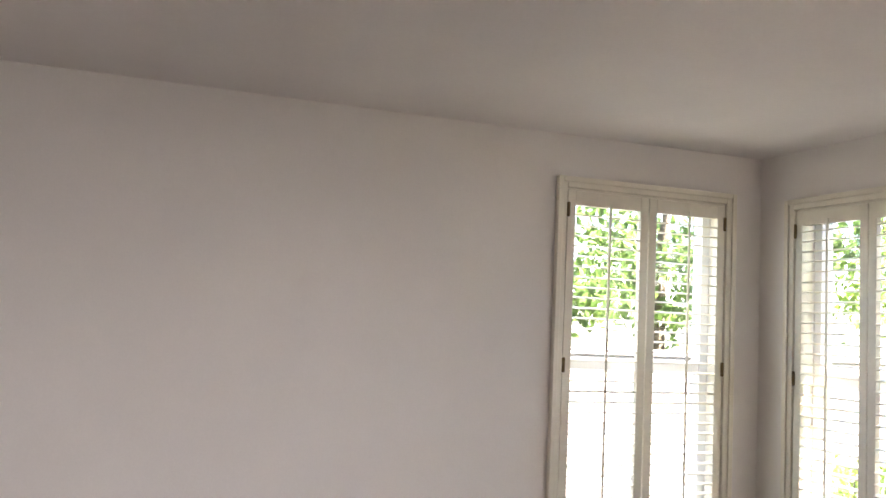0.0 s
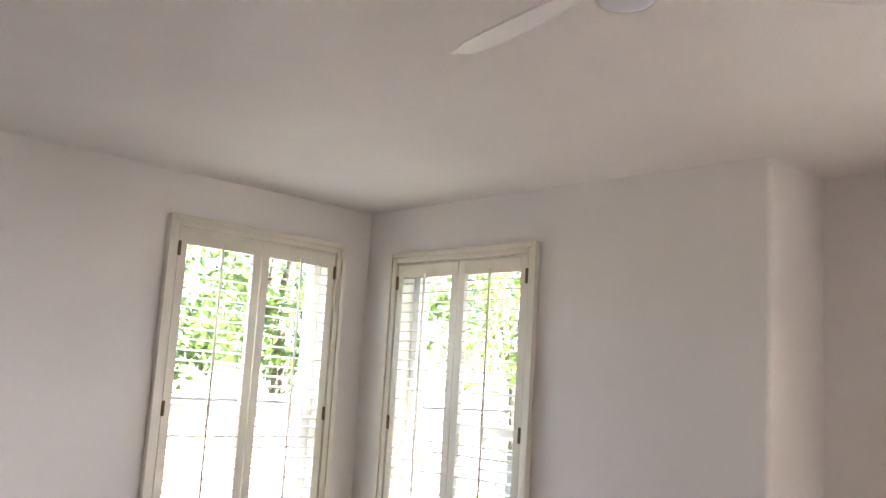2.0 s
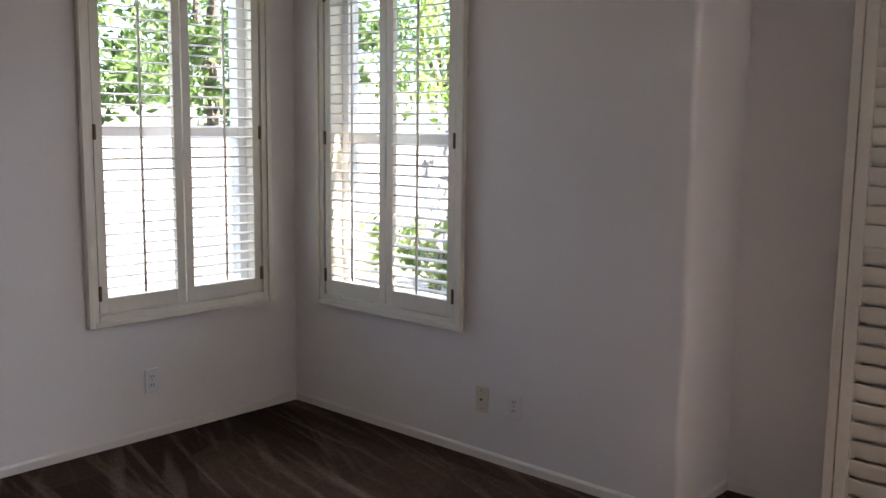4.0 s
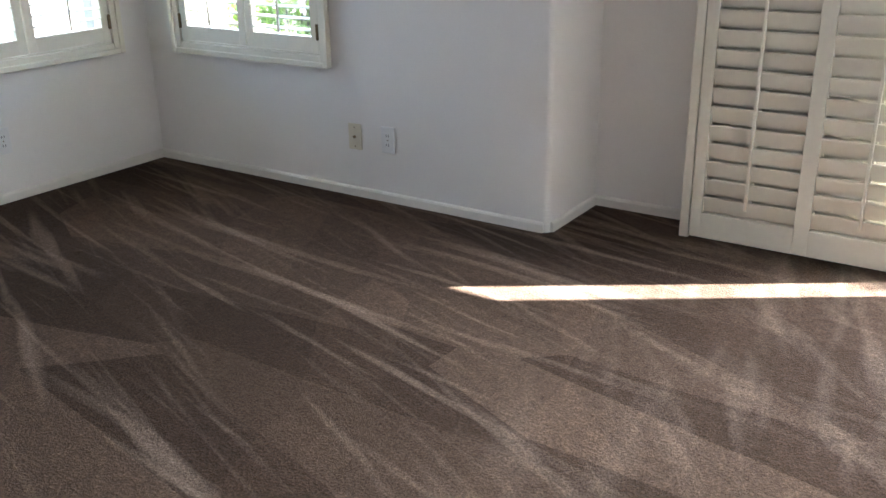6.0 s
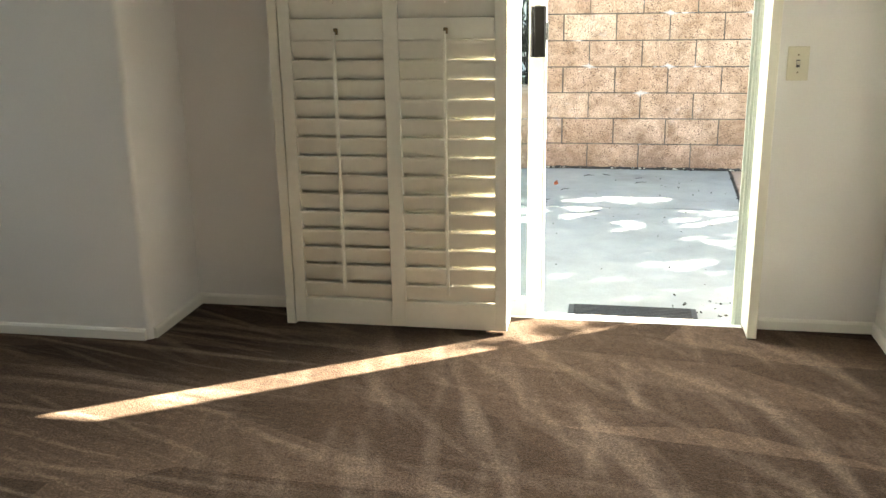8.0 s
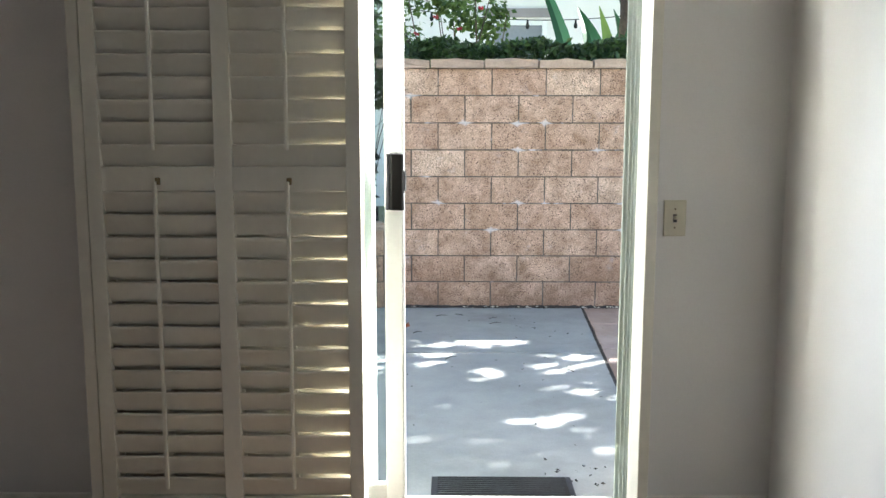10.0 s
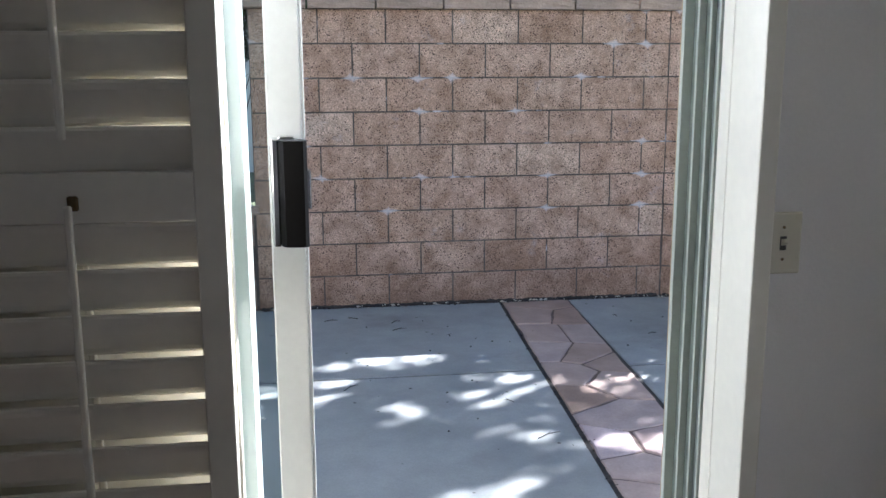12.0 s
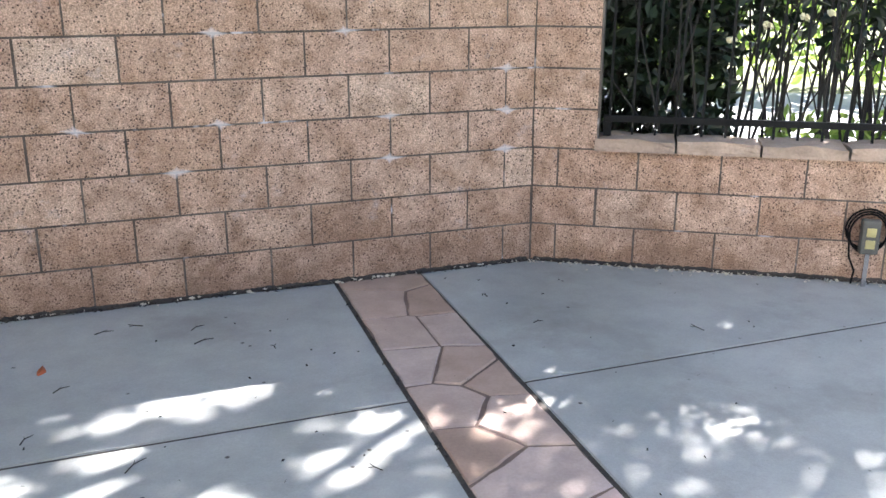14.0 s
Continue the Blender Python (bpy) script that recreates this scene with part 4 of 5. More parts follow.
for x, y, r in ((-4.9, 2.2, 0.34), (-5.7, 2.7, 0.4), (-6.6, 2.9, 0.42)):
    sh = thing("shrub", pose(0, 0, 0), "low bright green garden shrub", "shrub", "shrubs by the north window")
    bm = bmesh.new()
    branches(bm, (x, y, GZ - 0.03), [(x + random.uniform(-r, r) * 0.7, y + random.uniform(-r, r) * 0.7, GZ + 0.3 + r * 0.7) for _ in range(5)], 0.016, seg=5)
    tagged(part("stem", bm, M_BARK, sh), kind="stuff")
    leaf_cloud("foliage", blob_points([(x, y, GZ + 0.22 + r * 0.5, r, r, r * 0.8)], 700, int(r * 100)), 0.04, M_LEAF_LIME, "", parent=sh)

# beyond the block wall: clipped hedge, rose bush, broad-leaved plants, house
rng = np.random.default_rng(9)
hp = np.stack([rng.uniform(-0.9, 3.3, 16000), 4.02 + 0.6 * rng.uniform(0, 1, 16000) ** 1.5, 1.86 - 0.5 * rng.uniform(0, 1, 16000) ** 1.6], 1)
hp[:, 2] += 0.03 * np.sin(hp[:, 0] * 9) + rng.normal(scale=0.012, size=16000)
hd = thing("hedge", pose(0, 0, 0), "clipped dark green hedge above the block wall", "hedge")
bm = bmesh.new()
for x in np.linspace(-0.8, 3.2, 16):
    branches(bm, (x, 4.4, GZ - 0.03), [(x + random.uniform(-0.2, 0.2), 4.4 + random.uniform(-0.25, 0.25), 1.7) for _ in range(3)], 0.014, seg=5)
tagged(part("stem", bm, M_BARK, hd), kind="stuff")
leaf_cloud("foliage", hp, 0.032, M_LEAF_DARK, "", parent=hd)


def petals(parent, places, r, material):
    bm = bmesh.new()
    for p in places:
        for k in range(6):
            a = k * 2.1 + p[0] * 9
            q = Vector(p) + Vector((math.cos(a) * r * 0.5, math.sin(a) * r * 0.5, r * 0.15 * (k % 3)))
            m = Matrix.Translation(q) @ Euler((a, a * 0.7, a * 1.3)).to_matrix().to_4x4() @ Matrix.Diagonal((1, 0.8, 0.35, 1))
            bmesh.ops.create_icosphere(bm, subdivisions=1, radius=r * 0.6, matrix=m)
    part("blossom", bm, material, parent)


rb = thing("rose_bush", pose(0, 0, 0), "loose rose bush with a few red blossoms", "bush")
bm = bmesh.new()
branches(bm, (0.25, 5.1, GZ - 0.03), [(0.25 + random.uniform(-0.55, 0.55), 5.1 + random.uniform(-0.4, 0.4), random.uniform(1.9, 2.6)) for _ in range(12)], 0.018, seg=5)
tagged(part("stem", bm, M_BARK, rb), kind="stuff")
rp = blob_points([(0.1, 5.1, 2.1, 0.55, 0.4, 0.45), (0.45, 5.1, 2.35, 0.4, 0.35, 0.35), (-0.3, 5.2, 2.0, 0.4, 0.4, 0.5)], 700, 3)
leaf_cloud("foliage", rp, 0.035, M_LEAF, "", parent=rb)
petals(rb, [(0.12, 4.75, 2.12), (0.32, 4.72, 2.02), (0.22, 4.7, 2.3), (-0.05, 4.75, 1.98), (0.5, 4.8, 2.2)], 0.03, M_ROSE)


def broad_leaf(bm, base, tip, width, fold=0.25):
    """A long leaf with a bent midrib and a ragged outline."""
    base, tip = Vector(base), Vector(tip)
    d = tip - base
    side = d.cross(Vector((0.2, -1, 0.3))).normalized()
    up = side.cross(d).normalized()
    n = 9
    rows = []
    for i in range(n + 1):
        f = i / n
        c = base + d * f + up * math.sin(math.pi * f) * d.length * 0.12
        w = width * math.sin(math.pi * min(1, 0.12 + 0.88 * f) ** 0.8) * random.uniform(0.88, 1.0) + 0.004
        rows.append([bm.verts.new(c - side * w + up * w * fold), bm.verts.new(c), bm.verts.new(c + side * w + up * w * fold)])
    for a, b in zip(rows, rows[1:]):
        bm.faces.new((a[0], a[1], b[1], b[0]))
        bm.faces.new((a[1], a[2], b[2], b[1]))


bp = thing("banana_plant", pose(0, 0, 0), "tall broad-leaved plant with dark green leaves", "plant")
for k in range(15):
    x = random.uniform(1.5, 2.7)
    bm = bmesh.new()
    broad_leaf(bm, (x, 6.2, random.uniform(1.2, 1.6)), (x + random.uniform(-0.55, 0.55), 6.2 + random.uniform(-0.4, 0.2), random.uniform(2.3, 3.1)), random.uniform(0.07, 0.13))
    part("leaf", bm, M_BANANA, bp)
for k in range(5):
    x = random.uniform(1.9, 2.5)
    bm = bmesh.new()
    broad_leaf(bm, (x, 5.95, 2.7), (x + random.uniform(-0.12, 0.12), 5.85, random.uniform(1.8, 2.1)), 0.05, 0.5)
    part("leaf", bm, M_BARK, bp, "dry brown hanging leaf")
bm = bmesh.new()
broad_leaf(bm, (1.75, 5.6, 1.5), (1.62, 5.5, 2.3), 0.07)
part("leaf", bm, M_LEAF_LIME, bp, "young bright lime leaf")
bm = bmesh.new()
for k in range(6):
    rod(bm, (2.0 + 0.06 * k - 0.1, 6.3, GZ - 0.05), (2.0 + 0.07 * k - 0.12, 6.25, 1.9 + 0.2 * (k % 3)), 0.05, 0.02, 7)
part("stalk", bm, M_BARK, bp, "dry brown stalks")
sl = thing("string_lights", pose(0, 0, 0), "dark cable with small hanging bulbs above the garden", "lights")
bm = bmesh.new()
cable = [Vector((-1.0 + 0.2 * k, 8.5, 2.72 - 0.25 * math.sin(math.pi * k / 24))) for k in range(25)]
for a, c in zip(cable, cable[1:]):
    rod(bm, a, c, 0.006, seg=5)
rod(bm, (-1.0, 8.5, GZ - 0.05), (-1.0, 8.5, 2.75), 0.02, seg=6)
rod(bm, (3.8, 8.5, GZ - 0.05), (3.8, 8.5, 2.75), 0.02, seg=6)
part("cable", bm, M_IRON, sl)
bulb = mesh_of("bulb", lathe([(0.012, 0.0), (0.014, -0.04), (0.026, -0.07), (0.02, -0.1), (0.006, -0.11)], 8), M_IRON)
for k in range(2, 24, 3):
    part("bulb", bulb, M_IRON, sl).location = cable[k]
hs = thing("house", pose(0, 0, 0), "white stucco neighbouring house behind the garden", "house")
HY = 12.0
part("wall", boxes(((-9, HY, GZ - 0.1), (0.9, HY + 0.25, 4.4)), ((1.75, HY, GZ - 0.1), (5.4, HY + 0.25, 4.4)), ((0.9, HY, GZ - 0.1), (1.75, HY + 0.25, 2.05)), ((0.9, HY, 2.76), (1.75, HY + 0.25, 4.4))), M_STUCCO, hs)
part("roof", boxes(((-9.4, HY - 0.6, 4.401), (5.8, HY + 6, 4.6))), M_ROOF, hs)
win = part("window", boxes(((0.85, HY - 0.03, 2.0), (0.93, HY + 0.05, 2.82)), ((1.72, HY - 0.03, 2.0), (1.8, HY + 0.05, 2.82)), ((0.93, HY - 0.03, 2.74), (1.72, HY + 0.05, 2.82)), ((0.93, HY - 0.03, 2.0), (1.72, HY + 0.05, 2.08)), bevel=0.006), M_VINYL, hs)
part("pane", boxes(((0.93, HY + 0.06, 2.08), (1.72, HY + 0.075, 2.74))), M_PANE, win)
part("lintel", boxes(((0.75, HY - 0.05, 2.86), (1.9, HY - 0.001, 3.0))), M_GREYPAINT, hs)

# ---------------------------------------------------------------- low walls with railings
DIAG = pose(2.34, 3.735, GZ, 0, 0, -32.75)      # local x along the wall, +y away from the patio
LEFT = pose(-0.255, 3.735, GZ, 0, 0, 180 + 32.75)


def railing(m, x0, x1, side, label):
    t = thing("iron_railing", m, label, "railing", "iron railings on the low walls")
    y = 0.09 * side
    for z in (0.76, 1.78):
        part("rail", boxes(((x0, y - 0.016, z - 0.016), (x1, y + 0.016, z + 0.016))), M_IRON, t)
    n = int((x1 - x0) / 0.115)
    pm = mesh_of("picket", boxes(((-0.006, -0.006, 0.68), (0.006, 0.006, 1.9))), M_IRON)
    for i in range(n + 1):
        pk = part("picket", pm, M_IRON, t)
        pk.location = (x0 + 0.03 + i * 0.115, y, 0)
    for x in (x0 + 0.02, x1 - 0.02):
        part("foot", boxes(((x - 0.02, y - 0.02, 0.672), (x + 0.02, y + 0.02, 0.744))), M_IRON, t)
    return t


railing(DIAG, 0.35, 3.0, 1, "black iron railing on the low block wall")
railing(LEFT, 0.02, 2.4, -1, "black iron railing on the low block wall")


def bush_behind(m, x0, x1, y0, y1, z0, z1, n, leaf, material, label, seed, stems):
    t = thing("bush", m, label, "bush", "bushes behind the railings")
    rng = np.random.default_rng(seed)
    bm = bmesh.new()
    for i in range(stems):
        x, y = rng.uniform(x0, x1), rng.uniform(y0, y1)
        crown = [(x + rng.uniform(-0.45, 0.45), y + rng.uniform(-0.2, 0.2), rng.uniform(0.35 * z1, z1)) for _ in range(3)]
        branches(bm, (x, y, -0.05), crown, 0.011, seg=5)
        for q in crown:
            branches(bm, Vector((x, y, -0.05)).lerp(Vector(q), 0.5), [(q[0] + rng.uniform(-0.3, 0.3), q[1] + rng.uniform(-0.2, 0.2), q[2] * rng.uniform(0.7, 1.0)) for _ in range(2)], 0.006, seg=4)
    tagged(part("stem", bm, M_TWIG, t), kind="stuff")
    pts = np.stack([rng.uniform(x0, x1, n), rng.uniform(y0, y1, n), z0 + (z1 - z0) * rng.uniform(0, 1, n) ** 0.7], 1)
    leaf_cloud("foliage", pts, leaf, material, "", parent=t)
    return t


bush_behind(DIAG, 0.2, 1.0, 0.25, 0.75, 0.2, 2.4, 7000, 0.05, M_LEAF_BLACK, "dense bush with near-black leaves behind the railing", 4, 10)
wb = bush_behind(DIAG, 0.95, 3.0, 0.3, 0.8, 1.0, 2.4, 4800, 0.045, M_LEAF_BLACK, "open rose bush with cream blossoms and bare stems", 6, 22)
petals(wb, [(1.12, 0.22, 1.22), (1.3, 0.24, 1.26), (1.42, 0.25, 1.28), (0.95, 0.2, 1.15), (1.2, 0.28, 1.4), (2.1, 0.26, 1.38), (1.75, 0.3, 1.5)], 0.035, M_ROSE_PALE)
bush_behind(DIAG, 1.2, 2.9, 0.5, 1.0, -0.02, 0.72, 1000, 0.05, M_LEAF_LIME, "low sunlit leafy ground plants behind the railing", 8, 8)
bush_behind(LEFT, -0.1, 2.4, -0.8, -0.25, 0.1, 2.6, 9000, 0.055, M_LEAF_BLACK, "dense bush with near-black leaves behind the railing", 14, 14)
bush_behind(DIAG, -2.0, 9.0, 8.0, 8.9, 0.0, 2.6, 9000, 0.10, M_LEAF_LIME, "sunny green hedge beyond the garden path", 18, 20)
path = setting("path", boxes(((-6.0, 3.8, -0.12), (14.0, 7.6, -0.01))), M_CONC, "pale concrete garden path in the sun", "path")
path.matrix_world = DIAG

# power post at the foot of the low wall
pw = thing("garden_outlet", DIAG @ pose(1.655, -0.075, 0), "weatherproof outlet box on a stake with coiled black cable", "outlet box")
part("stake", boxes(((-0.011, -0.011, 0.0), (0.011, 0.011, 0.20)), bevel=0.002), M_CHROME, pw, "grey metal stake")
part("housing", boxes(((-0.042, -0.03, 0.17), (0.042, 0.025, 0.34)), bevel=0.008), M_BOX, pw, "weathered dark grey plastic housing")
for z in (0.222, 0.282):
    part("socket", boxes(((-0.022, -0.036, z - 0.022), (0.022, -0.0305, z + 0.022)), bevel=0.003), M_SOCKET, pw, "yellowed socket face")
bm = bmesh.new()
for loop in range(3):
    pts = [Vector((0.085 * math.cos(a) * (1 + 0.1 * loop), 0.03 + 0.008 * loop, 0.26 + 0.10 * math.sin(a) + 0.01 * loop)) for a in [k * math.pi / 10 for k in range(21)]]
    for a, b in zip(pts, pts[1:]):
        rod(bm, a, b, 0.005, seg=6)
tail = [(-0.085, 0.035, 0.24), (-0.075, 0.03, 0.14), (-0.045, 0.02, 0.07), (-0.055, 0.01, 0.006)]
for a, b in zip(tail, tail[1:]):
    rod(bm, a, b, 0.005, seg=6)
part("cable", bm, M_BLACK, pw, "coiled black cable")

# door mat on the patio
mt = thing("door_mat", pose(0.46, 0.245, GZ), "black rubber door mat on the concrete", "mat")
part("base", boxes(((-0.285, -0.10, 0.0), (0.285, 0.10, 0.012)), bevel=0.004), M_MAT, mt)
ridge = mesh_of("ridge", boxes(((-0.26, -0.004, 0.0), (0.26, 0.004, 0.006))), M_MAT)
for k in range(9):
    part("ridge", ridge, M_MAT, mt).location = (0, -0.08 + k * 0.02, 0.012)

# fallen things on the slabs
lf = bmesh.new()
broad_leaf(lf, (-0.03, 0, 0.006), (0.035, 0.0, 0.012), 0.016, 0.6)
single("fallen_leaf", lf, M_DRY, "curled red-brown dry leaf on the concrete", "leaf", pose(-0.06, 3.09, GZ, 0, 0, 70))
for x, y, ang, ln in ((0.02, 2.90, 40, 0.07), (-0.08, 2.535, 60, 0.07), (0.18, 3.43, 15, 0.08), (0.31, 3.47, 150, 0.07), (0.56, 3.35, 40, 0.07), (0.57, 3.19, 25, 0.09), (0.84, 3.03, 80, 0.05), (0.25, 2.24, 50, 0.10), (0.955, 1.967, 120, 0.06), (1.03, 1.55, 30, 0.12), (1.9, 3.3, 80, 0.05), (1.98, 2.9, 10, 0.05), (2.6, 2.6, 100, 0.08)):
    bm = bmesh.new()
    rod(bm, (-ln / 2, 0, 0.004), (0, 0.006, 0.007), 0.0024, 0.002, 5)
    rod(bm, (0, 0.006, 0.007), (ln / 2, -0.004, 0.004), 0.002, 0.001, 5)
    rod(bm, (0, 0.006, 0.007), (ln / 4, 0.02, 0.005), 0.0015, 0.0008, 5)
    single("twig", bm, M_TWIG, "small dark fallen twig on the concrete", "twig", pose(x, y, GZ - 0.001, 0, 0, ang), group="twigs on the patio")
rng = np.random.default_rng(31)
lp = [(rng.uniform(-0.2, 2.3), 3.72 - abs(rng.normal(scale=0.018)), GZ + 0.012) for _ in range(60)]
for _ in range(260):
    q = DIAG @ Vector((rng.uniform(0.0, 2.8), -abs(rng.normal(scale=0.035)) - 0.005, 0.006))
    lp.append(q[:])
for foot, x0, x1 in ((pose(0, 3.735, GZ), -0.24, 2.33), (DIAG, 0.02, 3.0)):
    bm = bmesh.new()
    x, last = x0, None
    while x < x1:
        w = 0.007 + 0.022 * abs(noise.noise((x * 6, x1, 2.2))) + 0.008 * rng.random()
        row = [bm.verts.new((x, -w, 0.0005)), bm.verts.new((x, -w * 0.5, 0.008 + 0.006 * rng.random())), bm.verts.new((x, 0.006, 0.014 + 0.010 * rng.random()))]
        if last:
            for k in range(2):
                bm.faces.new((last[k], row[k], row[k + 1], last[k + 1]))
        last = row
        x += 0.02
    single("soil_seam", bm, M_SOIL, "dark damp soil and moss gathered along the wall foot", "soil", foot, kind="stuff")
leaf_cloud("petal_litter", lp, 0.014, M_PALE, "pale fallen petals and leaf scraps along the wall foot", "leaf litter", kind="stuff", flat=0.9)
dp = [(rng.uniform(-0.2, 3.4), rng.uniform(0.2, 3.6), GZ + 0.003) for _ in range(110)] + [(rng.uniform(0.62, 0.9), rng.uniform(0.25, 0.5), GZ + 0.004) for _ in range(22)]
for _ in range(900):
    dp.append((rng.uniform(-0.25, 2.34), 3.728 - abs(rng.normal(scale=0.012)), GZ + rng.uniform(0.002, 0.012)))
    q = DIAG @ Vector((rng.uniform(0.0, 3.0), -abs(rng.normal(scale=0.014)) - 0.003, rng.uniform(0.002, 0.012)))
    dp.append(q[:])
for _ in range(160):
    t = rng.uniform(-0.1, 3.7)
    dp.append((FL(t) - 0.002 + rng.normal(scale=0.006), t, GZ + 0.003))
leaf_cloud("dark_litter", dp, 0.009, M_TWIG, "dark crumbs and seeds scattered on the concrete", "leaf litter", kind="stuff", flat=0.9)

# ---------------------------------------------------------------- stones of the strip
def clip_half(poly, p, n):
    out = []
    for i, a in enumerate(poly):
        b = poly[(i + 1) % len(poly)]
        da, db = (a[0] - p[0]) * n[0] + (a[1] - p[1]) * n[1], (b[0] - p[0]) * n[0] + (b[1] - p[1]) * n[1]
        if da <= 0:
            out.append(a)
        if da * db < 0:
            f = da / (da - db)
            out.append((a[0] + (b[0] - a[0]) * f, a[1] + (b[1] - a[1]) * f))
    return out


strip = tagged(new("stone_strip"), "strip of irregular flagstones set between the concrete slabs", "paving", kind="structure")
rng = random.Random(12)
seeds = [(1.52, 3.67), (1.40, 3.40), (1.64, 3.33), (1.37, 2.97), (1.61, 2.96), (1.33, 2.68), (1.49, 2.60), (1.61, 2.44), (1.31, 2.28), (1.53, 2.13), (1.25, 1.97),
         (1.40, 1.72), (1.50, 1.41), (1.23, 1.43), (1.29, 1.20), (1.47, 1.02), (1.19, 0.98)]
y = 0.72
while y > -0.1:
    for k in range(2):
        seeds.append((FL(y) + (FR(y) - FL(y)) * ((k + 0.5) / 2 + rng.uniform(-0.14, 0.14)), y + rng.uniform(-0.09, 0.09)))
    y -= 0.27
part("bed", prism(bmesh.new(), [(FL(-0.12) + 0.012, -0.12), (FR(-0.12) - 0.012, -0.12), (FR(3.74) - 0.012, 3.74), (FL(3.74) + 0.012, 3.74)], GZ - 0.05, GZ - 0.004), M_GROUT, strip)
for i, s in enumerate(seeds):
    poly = [(FL(-0.12) + 0.012, -0.12), (FR(-0.12) - 0.012, -0.12), (FR(3.73) - 0.012, 3.73), (FL(3.73) + 0.012, 3.73)]
    for j, q in enumerate(seeds):
        if j != i and poly:
            d = Vector((q[0] - s[0], q[1] - s[1]))
            u = d.normalized()
            poly = clip_half(poly, (s[0] + d.x / 2 - u.x * 0.0038, s[1] + d.y / 2 - u.y * 0.0038), u)
    if len(poly) < 3:
        continue
    rough = []
    for k, a in enumerate(poly):
        c = poly[(k + 1) % len(poly)]
        cuts = max(1, int(math.hypot(c[0] - a[0], c[1] - a[1]) / 0.05))
        for q in range(cuts):
            x, y = a[0] + (c[0] - a[0]) * q / cuts, a[1] + (c[1] - a[1]) * q / cuts
            inset = 0.016 * abs(noise.noise((x * 6, y * 6, i * 3.7)))
            d = Vector((s[0] - x, s[1] - y)).normalized() * inset
            rough.append((x + d.x, y + d.y))
    poly = rough
    bm = prism(bmesh.new(), poly, GZ - 0.03, GZ + 0.001 + rng.uniform(0, 0.003))
    bmesh.ops.bevel(bm, geom=[e for e in bm.edges if all(v.co.z > GZ - 0.01 for v in e.verts)], offset=0.005, segments=1, affect="EDGES")
    part("flagstone", bm, M_STONE, strip)

# ---------------------------------------------------------------- block walls
BL, BH, J = 0.4064, 0.2032, 0.010


def block_mesh(length, height, seed, depth=0.05):
    """A split-face block: local x along it from 0, front at y = 0 facing -y, z from 0."""
    rng = random.Random(seed)
    bm = bmesh.new()
    nx, nz = max(2, round(length / 0.08)), 3
    grid = []
    for j in range(nz + 1):
        row = []
        for i in range(nx + 1):
            edge = i in (0, nx) or j in (0, nz)
            row.append(bm.verts.new((length * i / nx, 0.004 + rng.uniform(0, 0.002) if edge else -rng.uniform(0.0, 0.006), height * j / nz)))
        grid.append(row)
    for j in range(nz):
        for i in range(nx):
            bm.faces.new((grid[j][i], grid[j][i + 1], grid[j + 1][i + 1], grid[j + 1][i]))
    loop = grid[0] + [r[-1] for r in grid[1:]] + grid[-1][-2::-1] + [r[0] for r in grid[-2:0:-1]]
    back = [bm.verts.new((v.co.x, depth, v.co.z)) for v in loop]
    for k in range(len(loop)):
        bm.faces.new((loop[k], back[k], back[(k + 1) % len(loop)], loop[(k + 1) % len(loop)]))
    bm.faces.new(back[::-1])
    bmesh.ops.recalc_face_normals(bm, faces=bm.faces[:])
    return mesh_of("block", bm, M_BLOCK)


FULL = [block_mesh(BL - J, BH - J, k) for k in range(6)]
CUT = {}


def lay_blocks(wall, m, x0, x1, phase, rows, first=0):
    """Courses of blocks from x0 to x1 in the wall's own frame; odd and even courses are half a block apart."""
    for r in range(first, rows):
        x = phase + (r % 2) * BL / 2
        while x > x0:
            x -= BL
        while x < x1 - 0.01:
            a, b = max(x, x0), min(x + BL, x1)
            if b - a > 0.03:
                key = round(b - a, 2)
                if b - a > BL - 0.01:
                    me = random.choice(FULL)
                else:
                    me = CUT.setdefault(key, None) or block_mesh(key - J, BH - J, int(key * 1000))
                    CUT[key] = me
                ob = part("block", me, M_BLOCK, wall)
                ob.matrix_local = m @ pose(a + J / 2, 0, r * BH + J / 2)
            x += BL


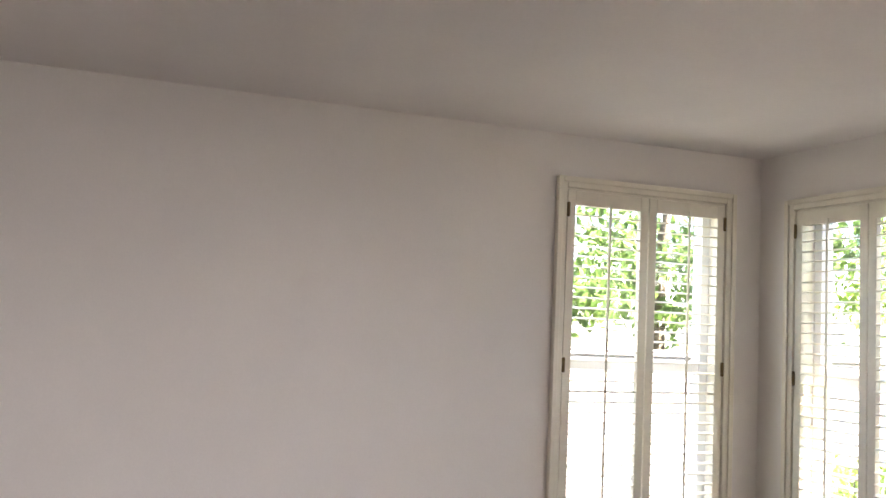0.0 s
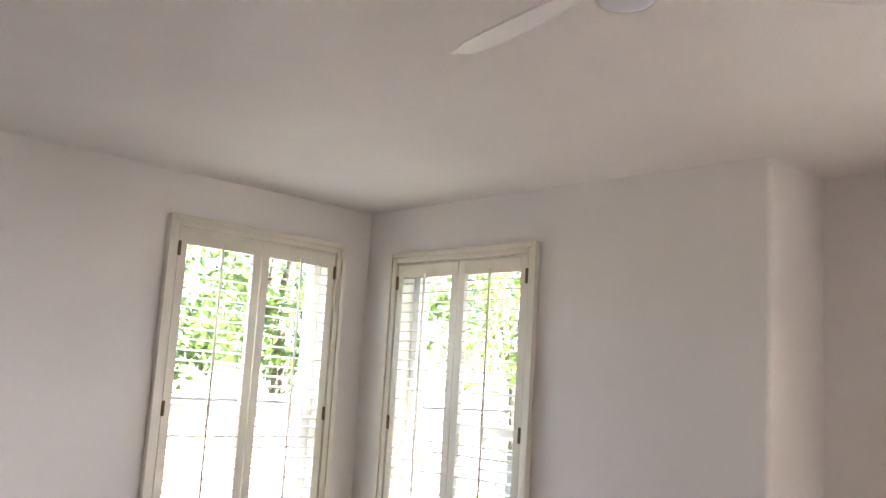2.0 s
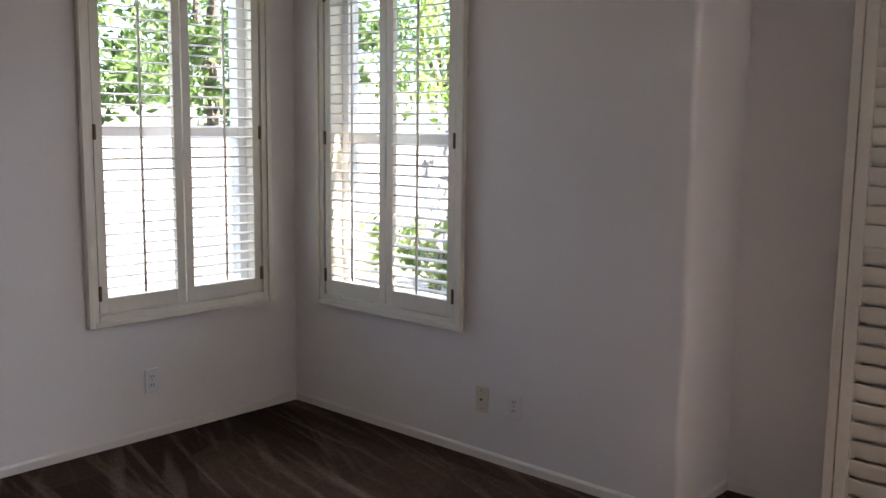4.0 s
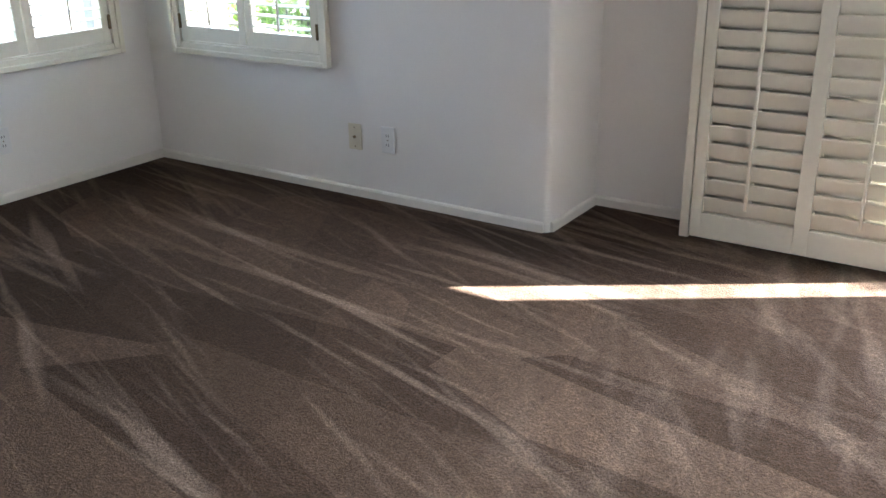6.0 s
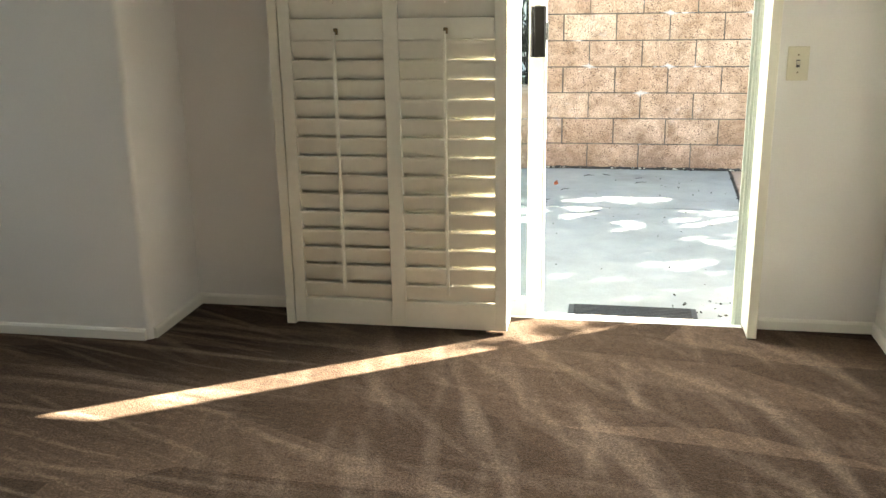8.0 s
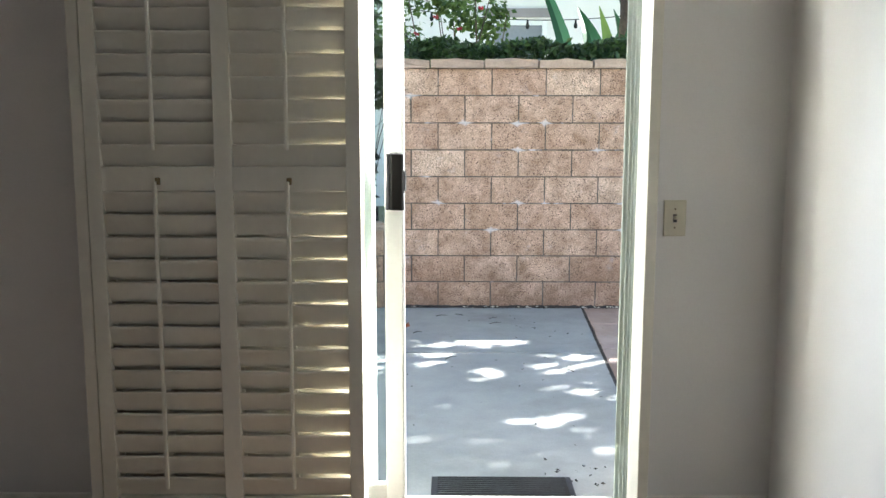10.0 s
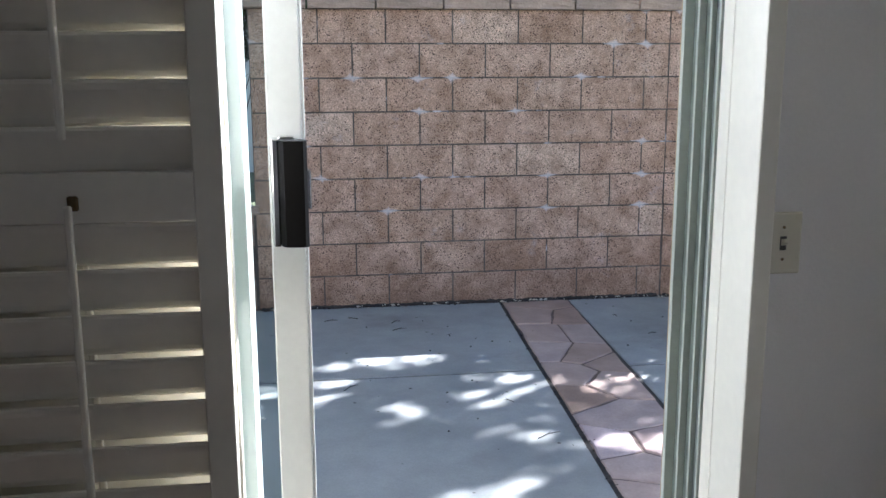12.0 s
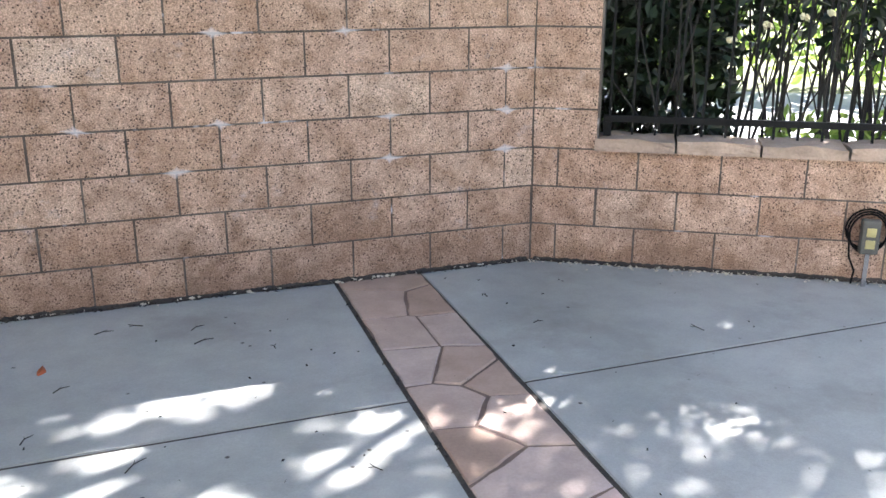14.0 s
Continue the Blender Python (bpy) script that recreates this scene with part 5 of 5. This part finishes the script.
def cap_mesh(length, seed):
    rng = random.Random(seed)
    bm = boxes(((0, -0.035, 0.0), (length, 0.21, 0.055)))
    bmesh.ops.subdivide_edges(bm, edges=bm.edges[:], cuts=3, use_grid_fill=True)
    for v in bm.verts:
        if v.co.z > 0.02:
            v.co.z += rng.uniform(-0.009, 0.010) + 0.008 * math.sin(v.co.x / length * math.pi)
        if v.co.y < 0:
            v.co.y += rng.uniform(-0.006, 0.006)
    return mesh_of("cap_block", bm, M_CAP)


CAPS = [cap_mesh(BL - 0.012, k) for k in range(4)]


def wall_object(name, label):
    return tagged(new(name), label, "wall", kind="structure")


bw = wall_object("block_wall", "tan split-face concrete block garden wall with cap stones")
part("mortar_core", boxes(((-0.255, 3.745, GZ - 0.1), (2.40, 3.93, GZ + 9 * BH))), M_MORTAR, bw)
lay_blocks(bw, pose(0, 3.735, GZ), -0.255, 2.339, 0.15, 9)
for k in range(7):
    part("cap_block", CAPS[k % 4], M_CAP, bw).matrix_local = pose(-0.31 + k * BL, 3.735, GZ + 9 * BH + 0.001)
rw = wall_object("low_block_wall", "low tan block wall beside a full-height pier")
part("mortar_core", boxes(((0.0, 0.010, -0.1), (0.33, 0.19, 9 * BH)), ((0.33, 0.010, -0.1), (3.1, 0.19, 3 * BH))), M_MORTAR, rw)
rw.matrix_world = DIAG
lay_blocks(rw, pose(0, 0, 0), 0.0, 3.1, 0.13, 3)
for r in range(3, 9):
    ob = part("block", CUT.setdefault(0.33, None) or block_mesh(0.33 - J, BH - J, 77), M_BLOCK, rw)
    CUT[0.33] = ob.data
    ob.matrix_local = pose(0.001, 0, r * BH + J / 2)
for k in range(7):
    part("cap_block", CAPS[(k + 1) % 4], M_CAP, rw).matrix_local = pose(0.315 + k * BL, 0, 3 * BH + 0.001)
lw = wall_object("low_block_wall", "low tan block wall with cap stones")
lw.matrix_world = LEFT
part("mortar_core", boxes(((-0.12, -0.19, -0.1), (2.4, -0.010, 3 * BH))), M_MORTAR, lw)
lay_blocks(lw, pose(2.4, 0, 0, 0, 0, 180), 0.0, 2.39, 0.1, 3)
for k in range(6):
    part("cap_block", CAPS[k % 4], M_CAP, lw).matrix_local = pose((k + 1) * BL - 0.02, 0, 3 * BH + 0.001, 0, 0, 180)
